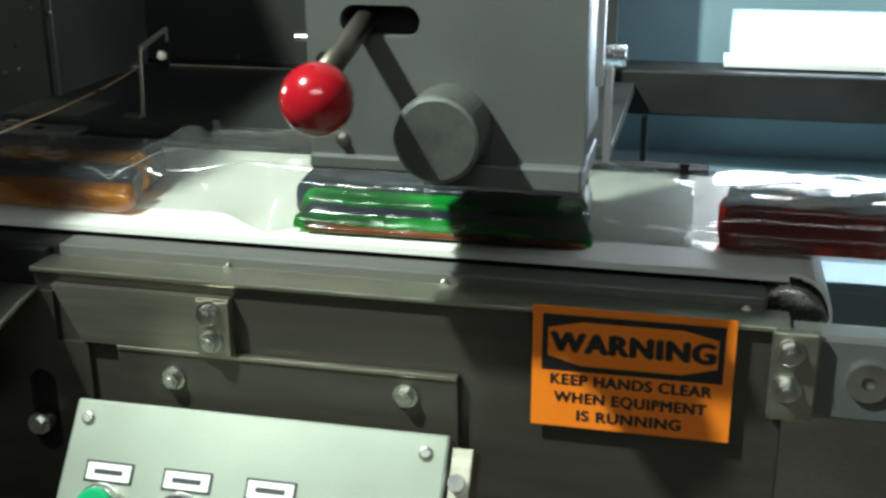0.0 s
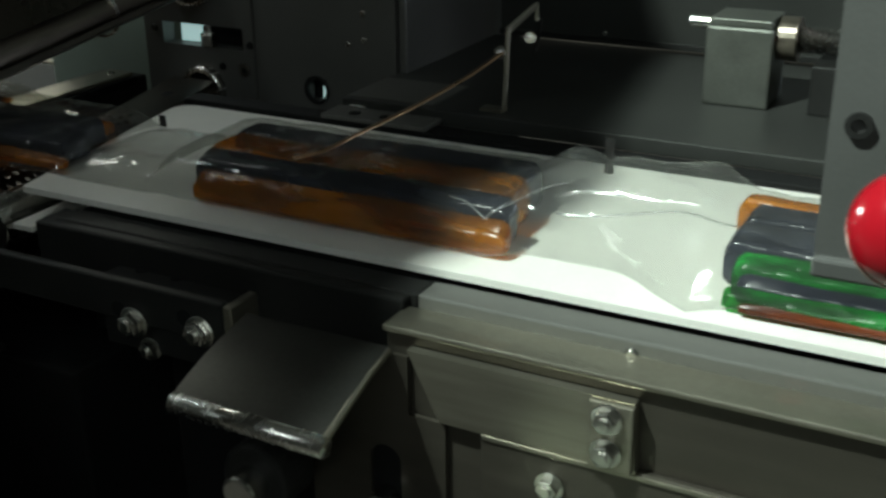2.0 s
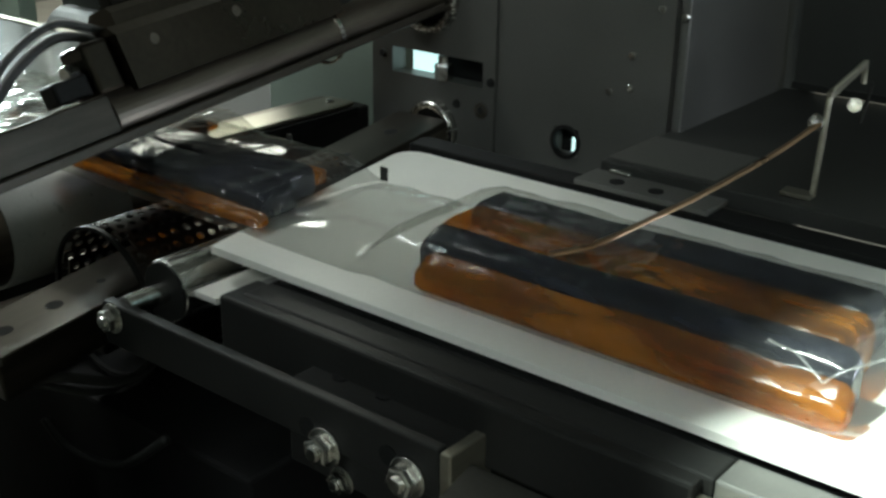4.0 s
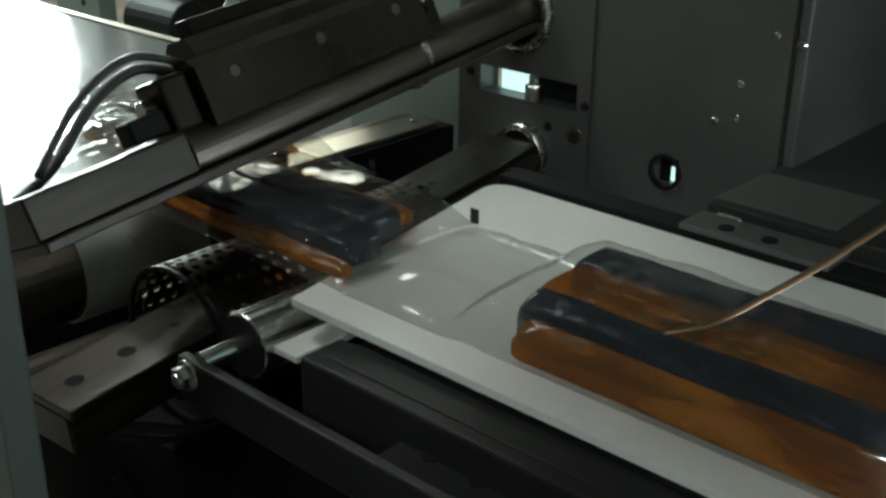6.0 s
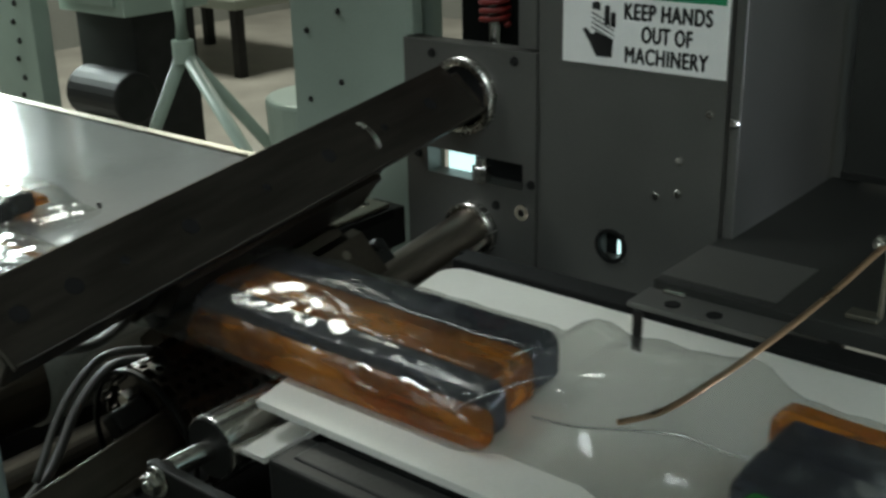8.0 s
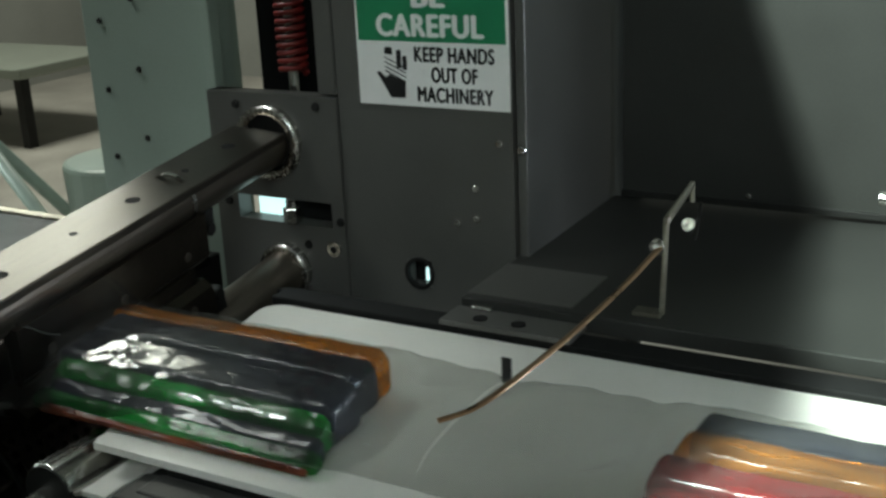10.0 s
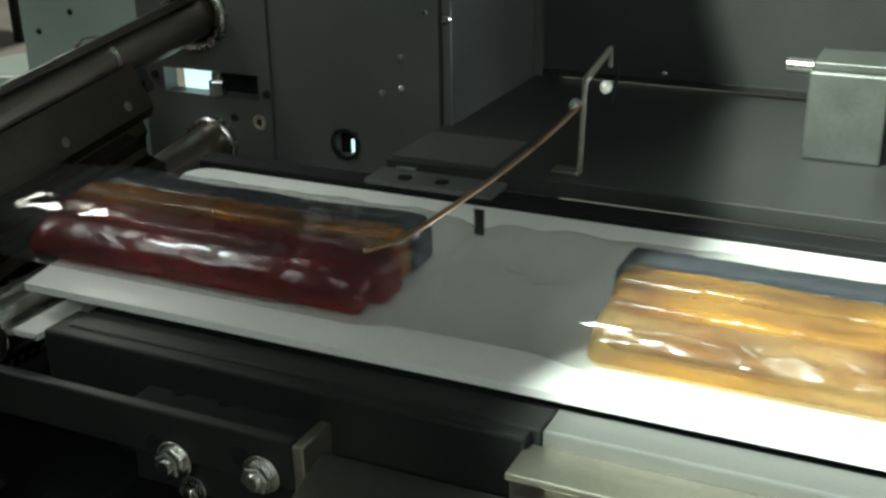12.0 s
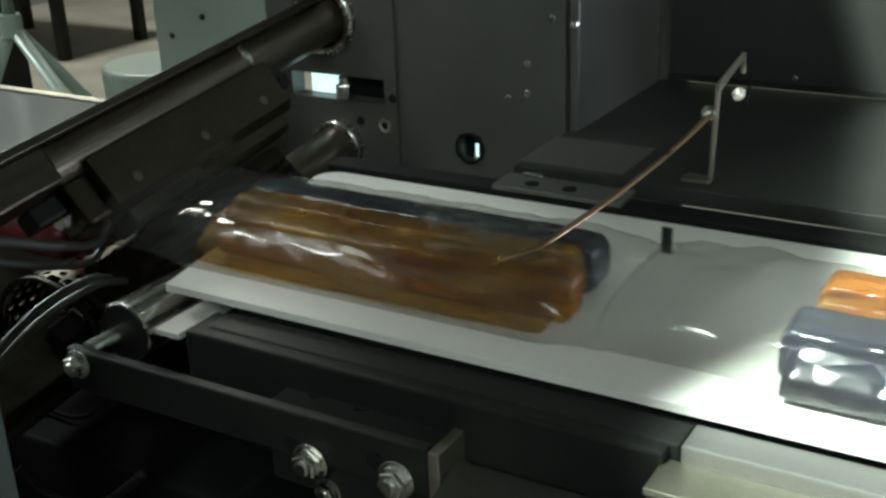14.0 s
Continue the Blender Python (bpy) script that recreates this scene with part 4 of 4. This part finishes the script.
def background():
    s = thing("floor_stand", "pale green tripod stand on the hall floor", "stand")
    kink = Vector((-2.571, 2.20, 0.833))
    part("pole", tube([kink + Vector((0.01, 0, 1.0)), kink + Vector((0, 0, 0.15)), kink], 0.020, 12), GREEN, s, smooth=True)
    part("hub", cyl(kink - Vector((0, 0, 0.03)), kink + Vector((0, 0, 0.03)), 0.028, 16, bevel=0.004), GREEN, s)
    for foot in ((-1.88, 2.24, 0.0), (-3.20, 2.25, 0.0), (-2.62, 2.95, 0.0)):
        part("leg", tube([kink, foot], 0.017, 10), GREEN, s, smooth=True)
    f = thing("punched_post", "pale green punched steel post by the outfeed", "post")
    part("post", box(-3.50, -3.26, 2.20, 2.26, 0.0, 1.9, 0.003), GREEN, f)
    for i in range(9):
        screw((-3.36 + 0.02 * (i % 2), 2.20, 0.62 + i * 0.055), 0.010, f, material=DARK, name="hole_plug")
    b = thing("cabinet", "pale green far machine cabinet on dark legs", "cabinet")
    part("body", box(-3.27, -2.95, 2.30, 2.6, 0.87, 1.7, 0.004), GREEN, b)
    part("door", box(-3.24, -2.98, 2.285, 2.2995, 0.90, 1.6, 0.003), GREEN, b)
    part("base", box(-3.25, -2.97, 2.34, 2.56, 0.0, 0.87, 0.004), DARK, b)
    d = thing("dark_motor", "dark motor housing beside the outfeed", "motor")
    part("body", cyl((-3.10, 2.25, 0.66), (-2.86, 2.25, 0.66), 0.075, 24, bevel=0.01), DARK, d)
    part("base", box(-3.08, -2.88, 2.18, 2.32, 0.0, 0.59, 0.004), DARK, d)
    c = thing("waste_bin", "pale plastic bin on the hall floor", "bin")
    part("body", cyl((-2.22, 2.35, 0.0), (-2.22, 2.35, 0.74), 0.12, 28, r2=0.15, bevel=0.012), GREEN, c)
    k = thing("far_bench", "pale far workbench on the hall floor", "bench")
    part("top", box(-6.4, -5.2, 4.6, 5.4, 0.40, 0.46, 0.01), ALU, k)
    for x in (-6.3, -5.3):
        for y in (4.7, 5.3):
            part("leg", box(x - 0.03, x + 0.03, y - 0.03, y + 0.03, 0.0, 0.40, 0.003), DARK, k)


outfeed()
background()


# ---- unseen overhead sheet, added to shade the cutter from the work lamp ----
def light_block():
    t = thing("light_block", "unseen grey sheet added over the cutter to block lamp light", "machine canopy")
    # outline shaped to set the lamp's shadow edge across belt and back panel
    part("sheet", prism([(-0.86, -0.6), (-0.4875, -0.6), (-0.4875, 0.455), (-0.462, 0.53), (-0.490, 0.70), (-0.505, 0.85), (-0.505, 1.08), (-0.86, 1.08)], 1.600, 1.606, "z"), GREY, t)
    w = thing("work_lamp", "hooded work lamp on an arm over the machine", "lamp")
    part("hood", ring((-0.665, 0.135, 2.215), 0.05, 0.056, 0.06, 28, (-0.3, -0.4, 0.85)), GREY, w)
    # unseen plate added to keep the lamp off everything to the left
    part("left_light_block", box(-1.034, -0.641, -0.25, 0.75, 2.098, 2.102, 0.0005), GREY, w)
    part("arm", tube([(-0.684, 0.08, 2.26), (-0.784, 0.0, 2.6), (-0.784, 0.0, 4.0)], 0.012, 10), DARK, w)


light_block()


# ---- wrapped packs on the belt ----
PITCH = 0.358


def stick_mesh(length, width, height, at, seed, square=0.3, slope=0.0, n=64, m=28):
    """A sachet stick of jelly: straight sides, a slightly swollen top and pinched ends."""
    rng = random.Random(seed)
    off = Vector((rng.uniform(0, 50), rng.uniform(0, 50), rng.uniform(0, 50)))
    bend = rng.uniform(-0.0012, 0.0012)
    bm = bmesh.new()
    rings = []
    for i in range(n + 1):
        u = -math.cos(math.pi * i / n)
        tip = (1 - abs(u)) * length / 2
        k = 0.55 + 0.45 * min(1.0, tip / 0.005) ** 0.5
        side = 0.86 + 0.14 * min(1.0, tip / 0.004) ** 0.5
        row = []
        for j in range(m):
            a = 2 * math.pi * j / m
            ca, sa = math.cos(a), math.sin(a)
            sy = abs(ca) ** square * (1 if ca >= 0 else -1)
            sz = abs(sa) ** square * (1 if sa >= 0 else -1)
            x = u * length / 2
            p = Vector((x, sy * width / 2 * side, height * (0.42 + k * (0.42 * sz if sz < 0 else 0.58 * sz))))
            dent = noise.noise(Vector((x * 16, sy * 0.8, 0)) + off) * 0.0011 + ridged(Vector((x * 42, p.y * 60, p.z * 30)) + off) * 0.0004
            p.z *= 1 - slope * (0.5 - 0.5 * sy)
            if sa > -0.2:
                p.z += dent
            p.y += bend * (1 - u * u) + dent * 0.5 * sy
            row.append(bm.verts.new(Vector(at) + p))
        rings.append(row)
    for ra, rb in zip(rings, rings[1:]):
        for j in range(m):
            bm.faces.new((ra[j], rb[j], rb[(j + 1) % m], ra[(j + 1) % m]))
    bm.faces.new(rings[0])
    bm.faces.new(rings[-1][::-1])
    bmesh.ops.recalc_face_normals(bm, faces=bm.faces[:])
    return bm


def ridged(p):
    return 1 - 2 * abs(noise.noise(p))


def slack(x, length, ahead):
    """How far the film is free of the goods: 0 on a pack, 1 between packs."""
    g = min(1, max(0, (abs(x - ahead) - length / 2 + 0.004) / 0.03))
    return g * g * (3 - 2 * g)


def film_height(x, y, top_h, gap, length, ahead):
    """Height of the film over the belt."""
    g = slack(x, length, ahead)
    hh = top_h * (1 - g) + gap * g
    ww = 0.0535 * (1 - g) + 0.057 * g
    c = min(1.0, (abs(y - 0.004 * g) / ww) ** (1 / (0.5 + 0.2 * g)))
    return 0.0014 + hh * (0.5 + 0.5 * math.sqrt(1 - c * c) ** (0.5 + 0.5 * g))


def sleeve(seed, top_h, gap_left, gap_right, length, ahead):
    """The film tube round one pack: tight over the goods, slack and folded between packs."""
    nx, m = 190, 84
    bm = bmesh.new()
    rings = []
    off = Vector((seed * 3.1, seed * 1.7, 0))
    for i in range(nx + 1):
        x = -PITCH / 2 + PITCH * i / nx
        g = slack(x, length, ahead)
        edge = min(1, min(i, nx - i) / 8)
        hh = top_h * (1 - g) + (gap_right if x > ahead else gap_left) * g
        ww = 0.0535 * (1 - g) + 0.057 * g
        left_end = ahead - length / 2
        sheer = max(0.0, 1 - abs(x - left_end + 0.010) / 0.05) ** 0.7 if gap_left > 0.04 else 0.0
        row = []
        for j in range(m):
            a = 2 * math.pi * j / m
            ca, sa = math.cos(a), math.sin(a)
            y = (abs(ca) ** (0.5 + 0.2 * g)) * (1 if ca >= 0 else -1) * ww + 0.004 * g
            z = hh * (0.5 + 0.5 * (abs(sa) ** (0.5 + 0.5 * g)) * (1 if sa >= 0 else -1))
            if sheer > 0 and ca < 0:
                u = math.acos(max(-1.0, min(1.0, sa))) / (math.pi / 2)
                if u <= 0.35:
                    py, pz = -0.024 * u / 0.35, hh
                elif u <= 1:
                    py, pz = -0.024 - 0.036 * (u - 0.35) / 0.65, hh * (1 - (u - 0.35) / 0.65)
                else:
                    py, pz = -0.060 * (2 - u), 0.0
                y += (py - y) * sheer
                z += (pz - z) * sheer
            lean = 1 if x > ahead else -1
            slackness = 1 if hh > 0.022 else 0.4
            fold = ridged(Vector((x * 8 + lean * y * 10, y * 16 - lean * x * 6, 0.3 * z)) + off) * 0.0052 * slackness * g * max(0.0, sa) ** 0.5
            near, second = noise.voronoi(Vector((x * 24 + lean * y * 9, y * 30, z * 16)) + off)[0][:2]
            fine = min(0.5, second - near) * (0.0022 + 0.0010 * g) + ridged(Vector((x * 70, y * 80, z * 50)) + off) * 0.0003
            if sa > -0.15:
                z += (fold + fine) * edge * min(1, sa + 0.4)
                y += fine * edge
            row.append(bm.verts.new((x, y, max(0.0012, z + 0.0012))))
        rings.append(row)
    for ra, rb in zip(rings, rings[1:]):
        for j in range(m):
            bm.faces.new((ra[j], rb[j], rb[(j + 1) % m], ra[(j + 1) % m]))
    bmesh.ops.recalc_face_normals(bm, faces=bm.faces[:])
    return bm


def wrinkles(top_h, gap_left, gap_right, length, ahead):
    """Sharp folds of gathered film across the slack between two packs."""
    right_end = ahead + length / 2
    left_end = ahead - length / 2
    folds = []
    half = PITCH / 2 - 0.002
    if gap_right > 0.04:
        folds.append(((right_end - 0.026, -0.040), (right_end + 0.002, -0.052), 0.001, 0.0006))
        folds.append(((right_end + 0.002, -0.052), (half, -0.022), -0.002, 0.0005))
    if gap_left > 0.04:
        folds.append(((-half, -0.046), (left_end + 0.004, -0.020), -0.006, 0.0006))
    shapes = []
    for (xa, ya), (xb, yb), bow, r in folds:
        n = 16
        pts = []
        for i in range(n + 1):
            u = i / n
            x = max(-half, min(half, xa + (xb - xa) * u + bow * math.sin(math.pi * u) * (0.4 if abs(yb - ya) < abs(xb - xa) else 1)))
            y = ya + (yb - ya) * u + bow * math.sin(math.pi * u)
            pts.append((x, y, film_height(x, y, top_h, gap_right if x > ahead else gap_left, length, ahead) + 0.0006 * math.sin(9 * u + xa * 90)))
        shapes.append(tube(pts, r, 6))
    return shapes


def pack(seed, label, sticks, left=0.028, right=0.028, length=0.214, ahead=0.030, top_h=0.0355, skew=0.40):
    """One clear-wrapped bundle; sticks are (y, z, width, height, material, slope of the top), far to near."""
    t = thing("wrapped_pack", label, "package", group="wrapped packs on the belt")
    film = part("film_sleeve", sleeve(seed, top_h, left, right, length, ahead), FILM, t, "clear crinkled wrapping film", True)
    film.visible_shadow = False
    for shape in wrinkles(top_h, left, right, length, ahead):
        part("film_fold", shape, FOLD, t, "", True).visible_shadow = False
    rng = random.Random(seed + 50)
    for i, (y, z, w, h, mt, slope) in enumerate(sticks):
        part("stick", stick_mesh(length + rng.uniform(-0.012, 0.004), w, h, (ahead - skew * y + rng.uniform(-0.004, 0.004), y, z + 0.0025), seed * 10 + i, 0.28, slope), mt, t, "", True)
    top = right + 0.003
    mark = part("print_mark", box(PITCH / 2 - 0.011, PITCH / 2 - 0.005, 0.0640, 0.0646, 0.50 * top, 0.97 * top, 0), PRINT, t, "black registration mark on the film")
    mark.visible_shadow = False
    return t


B_STICKS = [(0.034, 0.0, 0.028, 0.029, NAVY, 0.0), (0.0025, 0.0, 0.0345, 0.030, AMBER, 0.0), (-0.0220, 0.0, 0.014, 0.0295, NAVY, 0.2), (-0.0345, 0.0, 0.0105, 0.020, AMBER, 0.45)]
A_STICKS = [(0.041, 0.0, 0.020, 0.009, AMBER, -0.4), (0.016, 0.0, 0.0285, 0.020, NAVY, 0.0), (-0.0125, 0.0, 0.028, 0.020, NAVY, 0.2), (-0.0305, 0.0, 0.0075, 0.009, AMBER, 0.6)]
C_STICKS = [(0.040, 0.0, 0.016, 0.030, AMBER, 0.0), (0.0185, 0.0, 0.027, 0.030, NAVY, 0.0), (-0.009, 0.0, 0.028, 0.029, NAVY, 0.1), (-0.0285, 0.0, 0.011, 0.023, LEAF, 0.3), (-0.038, 0.0, 0.008, 0.015, NAVY, 0.3), (-0.0455, 0.0, 0.007, 0.011, LEAF, 0.4), (-0.0505, 0.0, 0.003, 0.005, RUST, 0.5)]
D_STICKS = [(0.036, 0.0, 0.025, 0.029, NAVY, 0.0), (0.0125, 0.0, 0.0215, 0.030, AMBER, 0.0), (-0.0085, 0.0, 0.020, 0.027, CRIMSON, 0.1), (-0.0265, 0.0, 0.0155, 0.022, CRIMSON, 0.5)]
E_STICKS = [(0.034, 0.0, 0.027, 0.029, NAVY, 0.0), (0.0100, 0.0, 0.0205, 0.030, YELLOW, 0.0), (-0.0095, 0.0, 0.018, 0.0285, YELLOW, 0.1), (-0.0270, 0.0, 0.0165, 0.024, PALE, 0.55)]
F_STICKS = [(0.034, 0.0, 0.026, 0.030, AMBER, 0.0), (0.0105, 0.0, 0.021, 0.030, YELLOW, 0.0), (-0.015, 0.0, 0.030, 0.030, NAVY, 0.1), (-0.0375, 0.0, 0.015, 0.025, NAVY, 0.6)]
PACKS = [
    (pack(1, "clear-wrapped pack of dark and amber goods past the cutter", A_STICKS, 0.010, 0.010, 0.196, 0.030, 0.028), -2),
    (pack(2, "clear-wrapped pack of dark and amber sticks at the cutter", A_STICKS, 0.010, 0.016, 0.225, 0.040, 0.028), -1),
    (pack(3, "clear-wrapped pack of amber and navy sticks on the belt", B_STICKS, 0.014, 0.046, 0.222, 0.028, skew=0.2), 0),
    (pack(4, "clear-wrapped pack of amber, dark and green sticks on the belt", C_STICKS, 0.046, 0.030, 0.200, 0.010, skew=0.1), 1),
    (pack(5, "clear-wrapped pack of amber and crimson sticks on the belt", D_STICKS, 0.028, 0.030, 0.230, 0.036, skew=0.0), 2),
    (pack(6, "clear-wrapped pack of golden and navy sticks on the belt", E_STICKS, 0.030, 0.030, 0.236, 0.027, skew=0.05), 3),
    (pack(7, "clear-wrapped pack of amber sticks with a navy side", F_STICKS, 0.034, 0.030, 0.236, 0.020, skew=0.1), 4),
    (pack(8, "clear-wrapped pack of golden and navy sticks at the infeed", E_STICKS, 0.030, 0.030), 5),
]


# ---- what moves ----
TRAVEL = [(0.0, 0.0), (6.4, 0.0), (6.65, 0.003), (6.85, 0.030), (7.0, 0.055), (7.2, 0.089), (7.5, 0.139), (8.0, 0.216), (8.5, 0.294), (9.0, 0.376), (9.5, 0.457),
          (10.0, 0.538), (10.5, 0.619), (11.0, 0.700), (11.5, 0.783), (12.0, 0.865), (12.5, 0.942), (13.0, 1.020), (13.5, 1.102), (14.0, 1.190)]
TURNS = [(0.0, 115), (0.030, 50), (0.055, 2), (0.087, -38), (0.120, -56), (0.150, -68), (0.200, -112), (0.245, -159), (0.303, -215), (0.358, -245)]


def travel(t):
    for (ta, a), (tb, b) in zip(TRAVEL, TRAVEL[1:]):
        if t <= tb:
            return a + (b - a) * (t - ta) / (tb - ta)
    return TRAVEL[-1][1]


def jaw_angle(s):
    whole, rest = divmod(s, PITCH)
    for (sa, a), (sb, b) in zip(TURNS, TURNS[1:]):
        if rest <= sb:
            return -360 * whole + a + (b - a) * (rest - sa) / (sb - sa)
    return -360 * whole + TURNS[-1][1]


def dwell(s):
    """The lower jaw hangs straight down while the upper one rests."""
    rest = s % PITCH
    return max(0.0, 1 - rest / 0.087, 1 - (PITCH - rest) / 0.1)


def motions():
    for ob, k in PACKS:
        if k == -2:
            # already cut: drawn off along the outfeed table
            rows = [(0.0, -0.966, 1.058), (6.5, -0.966, 1.058), (6.75, -1.02, 1.056), (7.0, -1.085, 1.046), (7.3, -1.18, 1.024), (7.5, -1.23, 1.024), (8.0, -1.295, 1.024), (8.5, -1.40, 1.024), (14.0, -2.20, 1.024)]
            walk(ob, [(t, pose(x, 0.880 + 0.025 * min(1.0, (-0.966 - x) / 0.1), z)) for t, x, z in rows])
            continue
        # packs from the third on close up to the film's pitch only after the start
        lag = 0.085 if k >= 2 else 0.0
        rows = []
        for t, s in TRAVEL:
            x = -0.447 + k * PITCH - s - lag * max(0.0, min(1.0, (9.5 - t) / 2.5))
            sink = max(0.0, min(1.0, (-0.86 - x) / 0.15))
            rows.append((t, pose(x, 0.808, 1.0772 - 0.053 * sink)))
        walk(ob, rows)
    times = [0.0, 6.5] + [6.6 + 0.1 * i for i in range(75)]
    upper = Matrix.Translation((-0.772, 1.085, 1.163)) @ pose(0, 0, 0, 6.2, 0, 3)
    lower = Matrix.Translation((-0.765, 1.085, 1.052)) @ pose(0, 0, 0, 6.2, 0, 3)
    walk(UPPER, [(t, upper @ pose(0, 0, 0, 0, -jaw_angle(travel(t)), 0)) for t in times])
    walk(LOWER, [(t, lower @ pose(0, 0, 0, 0, jaw_angle(travel(t)) - 24 * dwell(travel(t)), 0)) for t in times])


motions()
